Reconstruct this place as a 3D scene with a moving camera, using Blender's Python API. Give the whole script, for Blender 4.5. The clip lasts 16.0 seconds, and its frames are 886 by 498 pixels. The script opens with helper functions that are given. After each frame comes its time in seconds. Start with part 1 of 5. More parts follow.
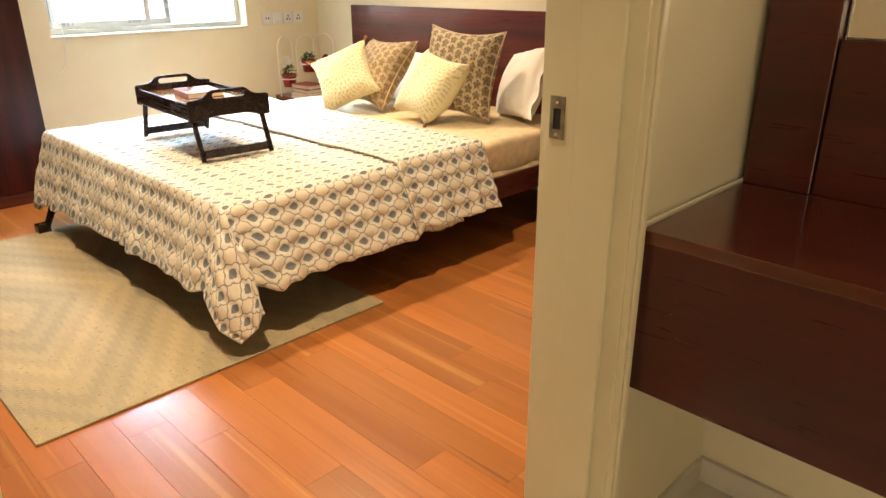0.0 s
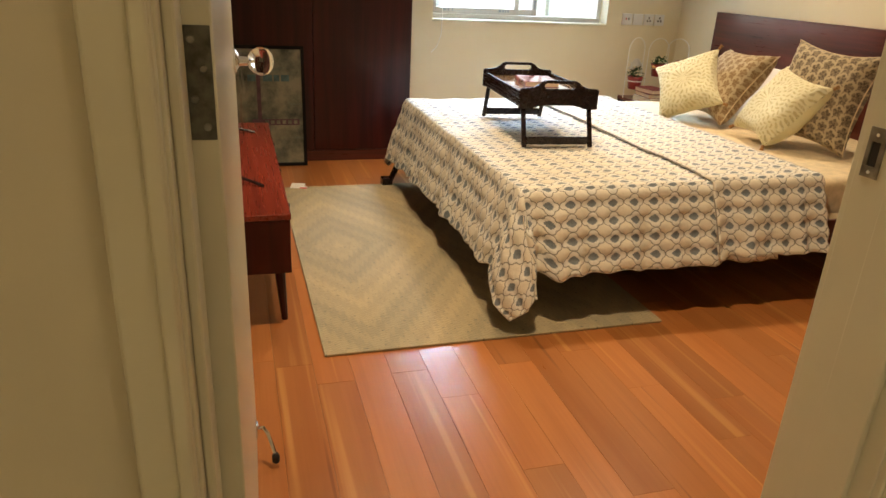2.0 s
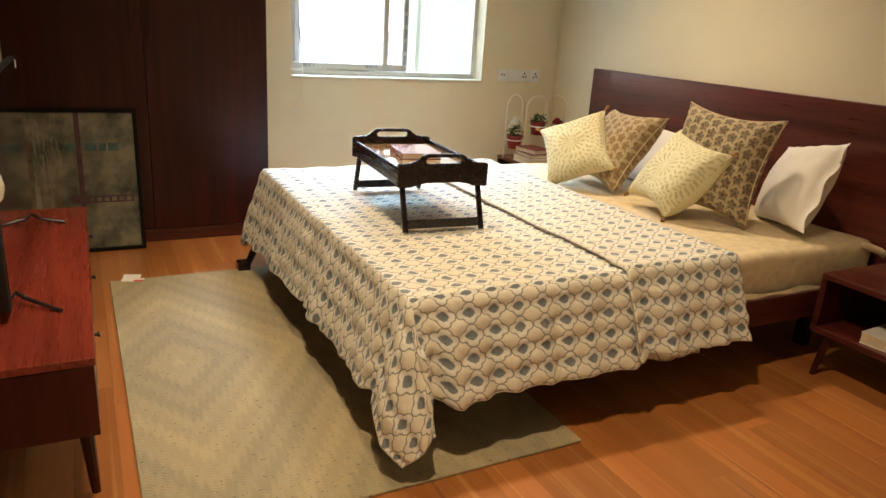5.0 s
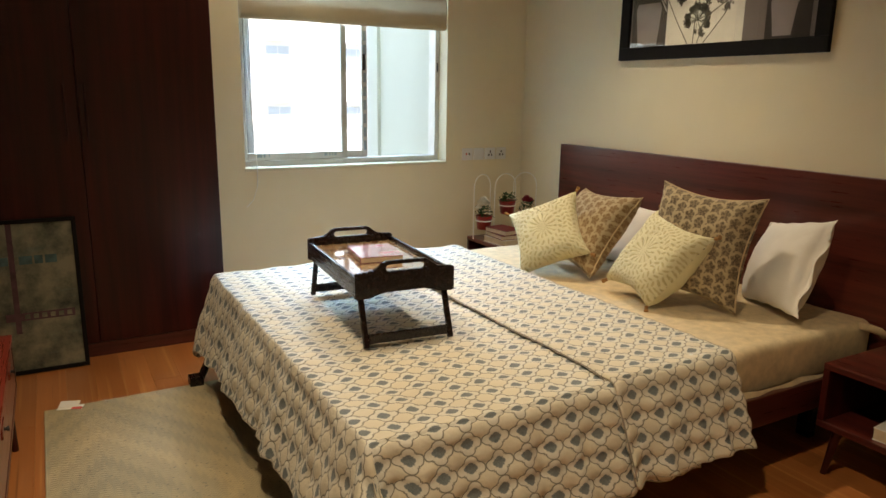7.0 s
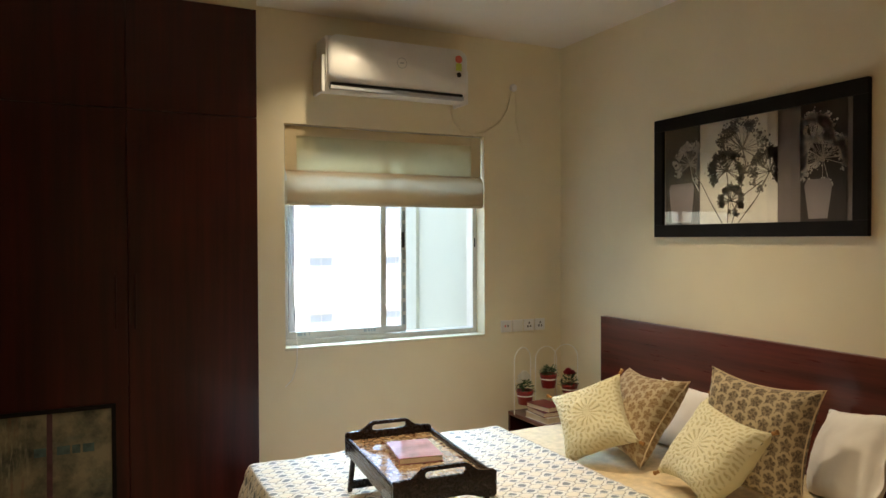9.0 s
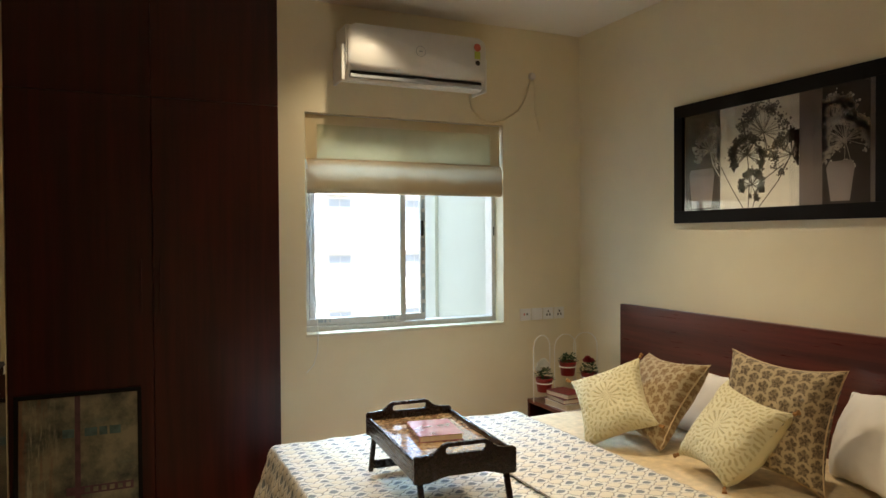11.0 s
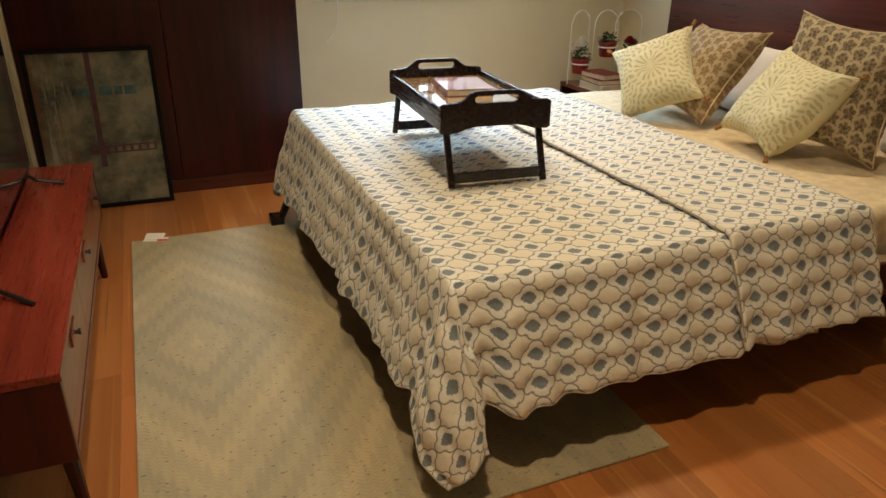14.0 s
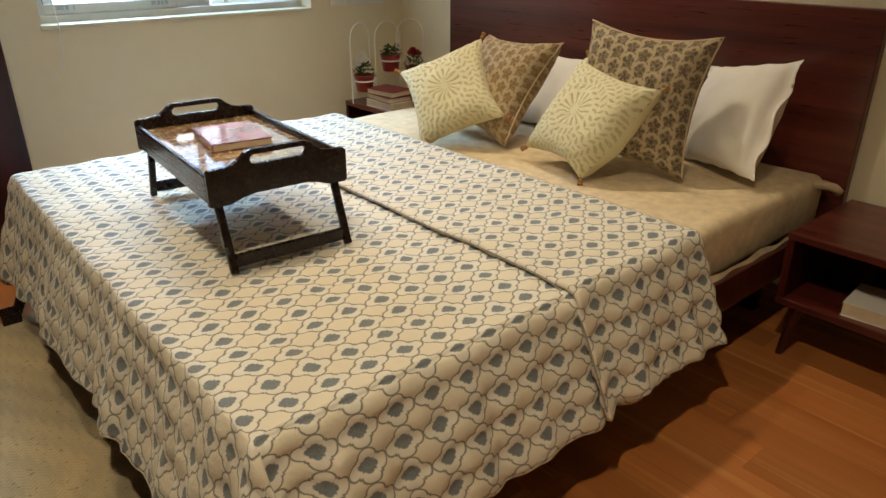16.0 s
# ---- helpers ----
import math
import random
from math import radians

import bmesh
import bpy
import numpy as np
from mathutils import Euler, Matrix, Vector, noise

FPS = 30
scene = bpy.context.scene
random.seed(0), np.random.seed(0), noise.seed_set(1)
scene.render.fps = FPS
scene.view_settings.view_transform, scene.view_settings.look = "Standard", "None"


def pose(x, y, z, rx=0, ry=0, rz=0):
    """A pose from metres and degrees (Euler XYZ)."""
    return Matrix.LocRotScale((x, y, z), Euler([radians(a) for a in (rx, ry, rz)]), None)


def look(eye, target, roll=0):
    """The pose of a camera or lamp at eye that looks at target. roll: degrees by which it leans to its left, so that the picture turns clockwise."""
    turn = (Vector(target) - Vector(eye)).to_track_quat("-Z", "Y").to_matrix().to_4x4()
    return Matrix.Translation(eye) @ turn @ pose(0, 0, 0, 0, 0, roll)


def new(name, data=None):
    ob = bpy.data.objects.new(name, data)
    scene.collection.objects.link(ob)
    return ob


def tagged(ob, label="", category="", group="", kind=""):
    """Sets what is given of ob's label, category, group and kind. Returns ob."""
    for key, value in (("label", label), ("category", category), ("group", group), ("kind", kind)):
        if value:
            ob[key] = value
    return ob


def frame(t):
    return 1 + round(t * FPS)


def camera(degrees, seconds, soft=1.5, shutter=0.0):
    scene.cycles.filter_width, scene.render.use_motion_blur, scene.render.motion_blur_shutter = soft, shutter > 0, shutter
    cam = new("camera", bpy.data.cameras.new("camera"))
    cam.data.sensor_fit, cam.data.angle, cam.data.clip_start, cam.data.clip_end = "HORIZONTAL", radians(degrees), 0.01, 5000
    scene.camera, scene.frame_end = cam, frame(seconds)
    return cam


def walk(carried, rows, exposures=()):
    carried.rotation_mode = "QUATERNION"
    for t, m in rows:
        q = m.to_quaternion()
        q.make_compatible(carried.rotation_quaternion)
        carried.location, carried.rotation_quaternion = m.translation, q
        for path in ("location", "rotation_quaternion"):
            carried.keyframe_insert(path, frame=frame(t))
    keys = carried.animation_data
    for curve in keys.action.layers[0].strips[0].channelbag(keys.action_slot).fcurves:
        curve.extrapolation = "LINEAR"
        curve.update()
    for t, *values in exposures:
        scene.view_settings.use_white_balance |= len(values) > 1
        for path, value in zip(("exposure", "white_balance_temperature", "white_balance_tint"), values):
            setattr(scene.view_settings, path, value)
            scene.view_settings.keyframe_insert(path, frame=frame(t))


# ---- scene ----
cam = camera(64.9, 16.0)
PATH = [
    (0, (0.103, 0.116, 1.248), (1.418, 1.436, 0.519), -0.4),
    (0.5, (0.116, 0.142, 1.246), (1.231, 1.633, 0.516), 0.7),
    (1, (0.149, 0.106, 1.252), (1.035, 1.741, 0.516), 0.8),
    (1.5, (0.188, 0.065, 1.243), (0.886, 1.789, 0.508), 1.9),
    (2, (0.205, 0.04, 1.237), (0.75, 1.815, 0.494), 3.0),
    (2.5, (0.213, 0.134, 1.247), (0.834, 1.889, 0.518), 4.9),
    (3, (0.21, 0.238, 1.266), (0.913, 1.978, 0.573), 3.6),
    (3.5, (0.217, 0.301, 1.274), (1.023, 2.01, 0.617), 4.1),
    (3.7, (0.231, 0.334, 1.264), (1.076, 2.028, 0.621), 4.4),
    (5.8, (0.48, 0.725, 1.291), (1.411, 2.392, 0.697), 2.9),
    (6, (0.496, 0.753, 1.301), (1.451, 2.409, 0.713), 2.4),
    (6.5, (0.534, 0.799, 1.333), (1.498, 2.466, 0.796), 1.4),
    (7, (0.56, 0.813, 1.372), (1.516, 2.514, 0.933), 0.9),
    (7.5, (0.561, 0.828, 1.41), (1.5, 2.559, 1.059), 0.5),
    (8, (0.571, 0.849, 1.453), (1.487, 2.606, 1.18), 0.3),
    (8.5, (0.571, 0.857, 1.514), (1.471, 2.636, 1.353), -0.0),
    (9, (0.574, 0.853, 1.56), (1.455, 2.648, 1.529), -0.2),
    (9.2, (0.573, 0.856, 1.569), (1.449, 2.654, 1.583), -0.2),
    (11.3, (0.552, 0.829, 1.466), (1.374, 2.651, 1.403), -0.5),
    (11.5, (0.546, 0.826, 1.447), (1.364, 2.647, 1.324), -0.5),
    (12, (0.539, 0.814, 1.386), (1.343, 2.622, 1.093), -0.2),
    (12.5, (0.563, 0.801, 1.32), (1.324, 2.594, 0.869), -0.1),
    (13, (0.595, 0.805, 1.283), (1.289, 2.584, 0.689), 0.0),
    (13.5, (0.616, 0.887, 1.245), (1.278, 2.631, 0.525), 0.4),
    (14, (0.613, 0.982, 1.237), (1.316, 2.666, 0.419), 0.9),
    (14.5, (0.665, 1.084, 1.223), (1.476, 2.691, 0.35), 1.2),
    (15, (0.777, 1.207, 1.23), (1.703, 2.74, 0.341), 1.3),
    (15.5, (0.831, 1.299, 1.241), (1.853, 2.773, 0.357), 0.9),
    (16, (0.829, 1.382, 1.272), (2.009, 2.775, 0.455), -0.0),
]
EXPOSURES = [(0, 3.4, 7050, 17), (1.0, 2.94, 7050, 17), (2.0, 2.75, 7050, 16), (3.5, 2.8, 6950, 15), (6.0, 2.45, 6900, 12), (7.0, 2.13, 6750, 11), (8.0, 1.94, 6700, 11), (9.0, 2.15, 6750, 11), (11.5, 2.03, 6800, 11), (12.5, 1.87, 6650, 11), (13.5, 2.15, 6700, 11), (14.5, 2.27, 6600, 11), (16.0, 2.12, 6400, 10)]
walk(cam, [(t, look(eye, target, roll)) for t, eye, target, roll in PATH], EXPOSURES)



# ---- world, sun, lamps ----
world = bpy.data.worlds.new("world")
scene.world = world
world.use_nodes = True
wn = world.node_tree.nodes
sky = wn.new("ShaderNodeTexSky")
sky.sky_type = "NISHITA"
sky.sun_disc = False
sky.sun_elevation, sky.sun_rotation = radians(52), radians(170)
wn["Background"].inputs[1].default_value = 0.15
world.node_tree.links.new(sky.outputs[0], wn["Background"].inputs[0])

sun = new("sun", bpy.data.lights.new("sun", "SUN"))
sun.data.energy, sun.data.angle, sun.data.color = 2.2, radians(0.5), (1.0, 0.96, 0.9)
sun.matrix_world = look((0, -20, 28), (0.5, 2, 0))


def lamp(name, place, watts, size, colour, spread=180):
    """A disk area lamp that shines straight down until it is turned."""
    ob = new(name, bpy.data.lights.new(name, "AREA"))
    ob.data.shape, ob.data.size, ob.data.energy, ob.data.color = "DISK", size, watts, colour
    ob.data.spread = radians(spread)
    ob.matrix_world = pose(*place)
    return ob


WARM = (1.0, 0.82, 0.56)


def spot(name, place, target, watts, cone, soft, radius):
    ob = new(name, bpy.data.lights.new(name, "SPOT"))
    ob.data.energy, ob.data.color, ob.data.spot_size, ob.data.spot_blend, ob.data.shadow_soft_size = watts, WARM, radians(cone), soft, radius
    ob.matrix_world = look(place, target)
    return ob


spot("room_downlight", (0.80, 1.72, 2.855), (1.35, 2.50, 0.0), 28, 100, 0.8, 0.05)
spot("rug_downlight", (1.05, 3.45, 2.855), (1.40, 3.00, 0.0), 17, 84, 0.8, 0.05)
spot("bed_downlight", (2.60, 3.50, 2.855), (2.55, 3.25, 0.0), 25, 96, 1.0, 0.05)
spot("wall_downlight", (1.78, 4.36, 2.855), (1.74, 4.58, 1.2), 7.0, 100, 1.0, 0.03)
# Lamp added high outside, unseen: stands in for bright sky through the window.
sky_lamp = new("sky_standin_lamp", bpy.data.lights.new("sky_standin_lamp", "AREA"))
sky_lamp.data.shape, sky_lamp.data.size, sky_lamp.data.size_y = "RECTANGLE", 2.4, 1.3
sky_lamp.data.spread = radians(58)
sky_lamp.data.energy, sky_lamp.data.color = 21.0, (0.47, 0.73, 1.0)
sky_lamp.matrix_world = look((2.3, 6.5, 3.15), (1.7, 4.0, 0.7))
# Unseen passage lamp, added to lift the doorway and console.
lamp("hall_fill_light", (0.95, -0.35, 2.855), 0.7, 0.14, WARM)
# Unseen lamp added to brighten the passage through an opening made for it.
side_fill = lamp("side_fill_light", (-1.86, -1.0, 1.3), 6.2, 1.0, (1.0, 0.88, 0.66))
side_fill.data.shape, side_fill.data.size_y = "RECTANGLE", 1.6
side_fill.matrix_world = look((-1.86, -1.0, 1.3), (1.6, -0.5, 0.5))


# ---- materials ----
class Nodes:
    """Short hand for a material's node tree."""

    def __init__(self, name):
        self.mat = bpy.data.materials.new(name)
        self.mat.use_nodes = True
        self.tree = self.mat.node_tree
        self.bsdf = self.tree.nodes["Principled BSDF"]

    def node(self, kind, **values):
        n = self.tree.nodes.new(kind)
        for k, v in values.items():
            if k == "operation":
                n.operation = v
            elif k == "blend_type":
                n.blend_type = v
            elif k == "data_type":
                n.data_type = v
        return n

    def link(self, a, b):
        self.tree.links.new(a, b)

    def put(self, value, socket):
        if hasattr(value, "is_output"):
            self.link(value, socket)
        else:
            socket.default_value = value

    def math(self, op, a, b=0.0, c=0.0):
        n = self.node("ShaderNodeMath", operation=op)
        for v, s in zip((a, b, c), n.inputs):
            self.put(v, s)
        return n.outputs[0]

    def mix(self, f, a, b, how="MIX"):
        n = self.node("ShaderNodeMix", data_type="RGBA")
        n.blend_type = how
        self.put(f, n.inputs[0])
        self.put(a if hasattr(a, "is_output") else (*a, 1)[:4], n.inputs[6])
        self.put(b if hasattr(b, "is_output") else (*b, 1)[:4], n.inputs[7])
        return n.outputs[2]

    def coords(self, which="Object", scale=(1, 1, 1), rot=(0, 0, 0)):
        c = self.node("ShaderNodeTexCoord").outputs[which]
        m = self.node("ShaderNodeMapping")
        self.link(c, m.inputs[0])
        m.inputs[3].default_value = scale
        m.inputs[2].default_value = [radians(a) for a in rot]
        return m.outputs[0]

    def noise(self, vec, scale, detail=3.0, rough=0.55):
        n = self.node("ShaderNodeTexNoise")
        self.link(vec, n.inputs["Vector"])
        n.inputs["Scale"].default_value, n.inputs["Detail"].default_value, n.inputs["Roughness"].default_value = scale, detail, rough
        return n.outputs[0]

    def ramp(self, f, lo, hi, a=0.0, b=1.0):
        n = self.node("ShaderNodeMapRange")
        self.put(f, n.inputs[0])
        for v, s in zip((lo, hi, a, b), n.inputs[1:5]):
            s.default_value = v
        return n.outputs[0]

    def xyz(self, vec):
        n = self.node("ShaderNodeSeparateXYZ")
        self.link(vec, n.inputs[0])
        return n.outputs

    def bump(self, h, strength, distance=0.002):
        n = self.node("ShaderNodeBump")
        n.inputs["Strength"].default_value, n.inputs["Distance"].default_value = strength, distance
        self.link(h, n.inputs["Height"])
        self.link(n.outputs[0], self.bsdf.inputs["Normal"])

    def done(self, colour=None, rough=None, metal=0.0, coat=0.0, sheen=0.0, spec=0.5):
        b = self.bsdf.inputs
        if colour is not None:
            self.put(colour if hasattr(colour, "is_output") else (*colour, 1), b["Base Color"])
        if rough is not None:
            self.put(rough, b["Roughness"])
        b["Metallic"].default_value = metal
        b["Coat Weight"].default_value, b["Coat Roughness"].default_value = coat, 0.08
        b["Sheen Weight"].default_value = sheen
        b["Specular IOR Level"].default_value = spec
        return self.mat


def plain(name, colour, rough=0.5, metal=0.0, vary=0.12, scale=9.0, bump=0.0, coat=0.0, fine=180.0, sheen=0.0):
    """A surface of one colour with slight stains, grain and relief."""
    n = Nodes(name)
    v = n.coords()
    big, small = n.noise(v, scale, 4), n.noise(v, fine, 2)
    c = n.mix(n.ramp(big, 0.3, 0.7), [k * (1 - vary) for k in colour], [min(1, k * (1 + vary)) for k in colour])
    c = n.mix(n.math("MULTIPLY", small, vary * 0.6), c, [k * 0.75 for k in colour])
    if bump:
        n.bump(small, bump)
    return n.done(c, n.ramp(big, 0.2, 0.8, rough * 0.88, min(1, rough * 1.12)), metal, coat, sheen)


def wood(name, dark, light, rough=0.3, along="z", coat=0.25, grain=1.0, per_piece=False, spec=0.5):
    """Stained veneer or solid wood, with the grain along one axis."""
    n = Nodes(name)
    s = {"x": (0.6, 14, 14), "y": (14, 0.6, 14), "z": (14, 14, 0.6)}[along]
    v = n.coords(scale=s)
    if per_piece:
        rnd = n.node("ShaderNodeObjectInfo").outputs["Random"]
        add = n.node("ShaderNodeVectorMath", operation="ADD")
        comb = n.node("ShaderNodeCombineXYZ")
        for k in range(3):
            n.link(n.math("MULTIPLY", rnd, 37.0 + 11 * k), comb.inputs[k])
        n.link(v, add.inputs[0])
        n.link(comb.outputs[0], add.inputs[1])
        v = add.outputs[0]
    wide, thin = n.noise(v, 1.3, 5, 0.6), n.noise(v, 7.0, 4, 0.7)
    f = n.math("ADD", n.math("MULTIPLY", n.ramp(wide, 0.3, 0.7), 0.65), n.math("MULTIPLY", thin, 0.35 * grain))
    c = n.mix(n.ramp(f, 0.26, 0.78), dark, light)
    if per_piece:
        tone = n.ramp(rnd, 0, 1, 0.84, 1.12)
        comb2 = n.node("ShaderNodeCombineColor")
        for k in range(3):
            n.link(tone, comb2.inputs[k])
        c = n.mix(1.0, c, comb2.outputs[0], "MULTIPLY")
    n.bump(thin, 0.06 * grain, 0.001)
    return n.done(c, n.ramp(thin, 0.2, 0.8, rough * 0.8, rough * 1.25), 0, coat, spec=spec)


M_WALL = plain("wall_paint", (0.82, 0.745, 0.545), 0.75, vary=0.04, scale=2.0, bump=0.10, fine=140)
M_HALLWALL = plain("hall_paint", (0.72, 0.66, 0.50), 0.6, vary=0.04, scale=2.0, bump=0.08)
M_CEIL = plain("ceiling_paint", (0.84, 0.81, 0.74), 0.85, vary=0.03, scale=2.0, bump=0.05)
M_CREAM = plain("cream_enamel", (0.70, 0.66, 0.50), 0.35, vary=0.05, scale=3.0, coat=0.15, bump=0.03, fine=60)
M_WHITE = plain("white_plastic", (0.82, 0.82, 0.80), 0.35, vary=0.03)
M_WIRE = plain("white_enamel_wire", (0.85, 0.85, 0.82), 0.4, vary=0.03)
M_MAHOG = wood("mahogany_veneer", (0.025, 0.0026, 0.0021), (0.062, 0.0066, 0.0048), 0.36, "z", coat=0.08, grain=0.7, spec=0.35)
M_MAHOG_Y = wood("mahogany_veneer_long", (0.055, 0.010, 0.007), (0.13, 0.024, 0.016), 0.30, "y")
M_MAHOG_X = wood("mahogany_veneer_cross", (0.045, 0.010, 0.007), (0.11, 0.022, 0.015), 0.30, "x")
M_HALLWOOD = wood("dark_walnut_laminate", (0.042, 0.0062, 0.0045), (0.078, 0.0115, 0.008), 0.3, "y", coat=0.2, grain=0.5)
M_HALLTOP = wood("dark_walnut_top", (0.048, 0.009, 0.006), (0.10, 0.021, 0.012), 0.18, "y", coat=0.6)
M_TEAK = wood("red_teak", (0.13, 0.018, 0.010), (0.26, 0.04, 0.020), 0.28, "y")
# Drawer teak is paler because the light it reflects is put into the colour.
M_TEAKSHEEN = wood("teak_drawer_sheen", (0.16, 0.06, 0.035), (0.28, 0.12, 0.07), 0.32, "y")
M_ESPRESSO = wood("espresso_wood", (0.008, 0.0035, 0.003), (0.014, 0.006, 0.0045), 0.26, "y", coat=0.12, grain=0.2, spec=0.32)


def plank_material():
    """Laminate boards: soft orange-brown grain, pale sapwood streaks and a few dark veins, each board its own tone."""
    n = Nodes("laminate_plank")
    rnd = n.node("ShaderNodeObjectInfo").outputs["Random"]
    comb = n.node("ShaderNodeCombineXYZ")
    for k in range(3):
        n.link(n.math("MULTIPLY", rnd, 37.0 + 11 * k), comb.inputs[k])

    def shifted(scale):
        add = n.node("ShaderNodeVectorMath", operation="ADD")
        n.link(n.coords(scale=scale), add.inputs[0])
        n.link(comb.outputs[0], add.inputs[1])
        return add.outputs[0]
    wide, thin = n.noise(shifted((9, 0.7, 1)), 1.2, 3, 0.5), n.noise(shifted((60, 1.6, 1)), 1.4, 4, 0.6)
    streak, vein = n.noise(shifted((26, 0.45, 1)), 1.1, 2, 0.5), n.noise(shifted((48, 1.1, 1)), 1.0, 1, 0.5)
    c = n.mix(n.ramp(wide, 0.3, 0.7), (0.36, 0.120, 0.030), (0.45, 0.172, 0.050))
    c = n.mix(n.ramp(thin, 0.40, 0.75, 0, 0.28), c, (0.27, 0.085, 0.024))
    c = n.mix(n.ramp(streak, 0.60, 0.72, 0, 0.75), c, (0.56, 0.27, 0.085))
    c = n.mix(n.ramp(vein, 0.70, 0.78, 0, 0.6), c, (0.17, 0.05, 0.018))
    tone = n.ramp(rnd, 0, 1, 0.78, 1.14)
    grey = n.node("ShaderNodeCombineColor")
    for k in range(3):
        n.link(tone, grey.inputs[k])
    c = n.mix(1.0, c, grey.outputs[0], "MULTIPLY")
    return n.done(c, n.ramp(wide, 0.2, 0.8, 0.27, 0.33), 0, 0.14)


M_PLANK = plank_material()
M_BLACK = plain("black_plastic", (0.012, 0.012, 0.013), 0.35, vary=0.2)
M_BLACKWOOD = plain("black_frame_wood", (0.008, 0.0065, 0.006), 0.62, vary=0.25)
M_BLACKWOOD.node_tree.nodes["Principled BSDF"].inputs["Specular IOR Level"].default_value = 0.15
M_CHROME = plain("chrome", (0.75, 0.75, 0.75), 0.12, metal=1.0, vary=0.05)
M_TARNISH = plain("tarnished_steel", (0.13, 0.13, 0.115), 0.42, metal=0.9, vary=0.5, scale=60)
M_STEEL = plain("worn_steel", (0.30, 0.29, 0.26), 0.38, metal=1.0, vary=0.35, scale=40)
M_ALU = plain("anodised_aluminium", (0.58, 0.57, 0.54), 0.4, metal=0.25, vary=0.08)
M_RED = plain("red_glazed_pot", (0.28, 0.02, 0.018), 0.3, vary=0.1, coat=0.3)
M_LEAF = plain("leaf", (0.04, 0.10, 0.03), 0.55, vary=0.35, scale=40)
M_PETALW = plain("white_petal", (0.82, 0.80, 0.70), 0.6, vary=0.08)
M_PETALR = plain("red_petal", (0.35, 0.015, 0.03), 0.55, vary=0.2)
M_PAPER = plain("paper_pages", (0.62, 0.51, 0.36), 0.8, vary=0.1, scale=30)
M_BOOKR = plain("maroon_cover", (0.16, 0.025, 0.025), 0.4, vary=0.15)
M_BOOKP = plain("pink_cover", (0.40, 0.15, 0.18), 0.2, vary=0.35, scale=12, coat=0.8)
M_CARD = plain("card", (0.75, 0.72, 0.66), 0.6, vary=0.05)
M_REDINK = plain("red_ink", (0.6, 0.07, 0.06), 0.6)
M_TASSEL = plain("ochre_tassel", (0.30, 0.15, 0.05), 0.9, vary=0.25, scale=60)
M_TILE = plain("hall_tile", (0.62, 0.58, 0.50), 0.25, vary=0.06, coat=0.3)
M_FACADE = plain("white_facade", (0.80, 0.80, 0.78), 0.8, vary=0.05, scale=0.6)
M_FIN = plain("outside_plaster", (0.52, 0.53, 0.46), 0.8, vary=0.04, scale=1.5)
M_FARGLASS = plain("far_window_pane", (0.33, 0.38, 0.43), 0.3, vary=0.1)
M_TAPE = plain("protective_tape", (0.30, 0.36, 0.40), 0.4)
M_GREY = plain("grey_render", (0.42, 0.44, 0.46), 0.8)
M_GROUND = plain("ground_concrete", (0.35, 0.34, 0.31), 0.9, vary=0.15, scale=0.5)
M_GASKET = plain("black_rubber", (0.02, 0.02, 0.02), 0.7)
M_SHEET = plain("cream_bedsheet", (0.65, 0.525, 0.33), 0.7, vary=0.16, scale=26, bump=0.3, fine=70, sheen=0.1)
def backlit_linen():
    """Single cloth that lets some daylight through."""
    n = Nodes("backlit_linen")
    v = n.coords()
    c = n.mix(n.noise(v, 9, 3), (0.46, 0.42, 0.24), (0.52, 0.47, 0.28))
    n.bump(n.noise(v, 600, 2), 0.25)
    n.done(c, 0.9)
    thin = n.node("ShaderNodeBsdfTranslucent")
    n.put(c, thin.inputs["Color"])
    blend = n.node("ShaderNodeMixShader")
    blend.inputs[0].default_value = 0.1
    n.link(n.bsdf.outputs[0], blend.inputs[1])
    n.link(thin.outputs[0], blend.inputs[2])
    n.link(blend.outputs[0], n.tree.nodes["Material Output"].inputs["Surface"])
    return n.mat


def tray_print():
    """A warm printed sheet under clear lacquer: mottled flowers on tan."""
    n = Nodes("tray_print")
    v = n.coords()
    a, b = n.noise(v, 26, 4, 0.65), n.noise(v, 60, 3)
    c = n.mix(n.ramp(a, 0.35, 0.65), (0.20, 0.085, 0.04), (0.50, 0.36, 0.20))
    c = n.mix(n.ramp(b, 0.56, 0.66, 0, 0.8), c, (0.66, 0.58, 0.44))
    c = n.mix(n.ramp(b, 0.40, 0.32, 0, 0.8), c, (0.07, 0.03, 0.02))
    return n.done(c, 0.10, coat=1.0, spec=0.8)


M_SHEER = backlit_linen()
M_TRAYPRINT = tray_print()
M_LINEN = plain("cream_roman_blind", (0.50, 0.385, 0.24), 0.9, vary=0.05, scale=8, bump=0.25, fine=600)
tree = M_LINEN.node_tree
thin = tree.nodes.new("ShaderNodeBsdfTranslucent")
thin.inputs[0].default_value = (0.62, 0.55, 0.38, 1)
both = tree.nodes.new("ShaderNodeMixShader")
both.inputs[0].default_value = 0.15
tree.links.new(tree.nodes["Principled BSDF"].outputs[0], both.inputs[1])
tree.links.new(thin.outputs[0], both.inputs[2])
tree.links.new(both.outputs[0], tree.nodes["Material Output"].inputs[0])
M_HEM = plain("blind_hem_linen", (0.60, 0.50, 0.31), 0.9, vary=0.05, scale=8, bump=0.25, fine=600)
M_PILLOW = plain("white_cotton", (0.80, 0.77, 0.72), 0.85, vary=0.03, scale=10, bump=0.1, fine=500, sheen=0.1)


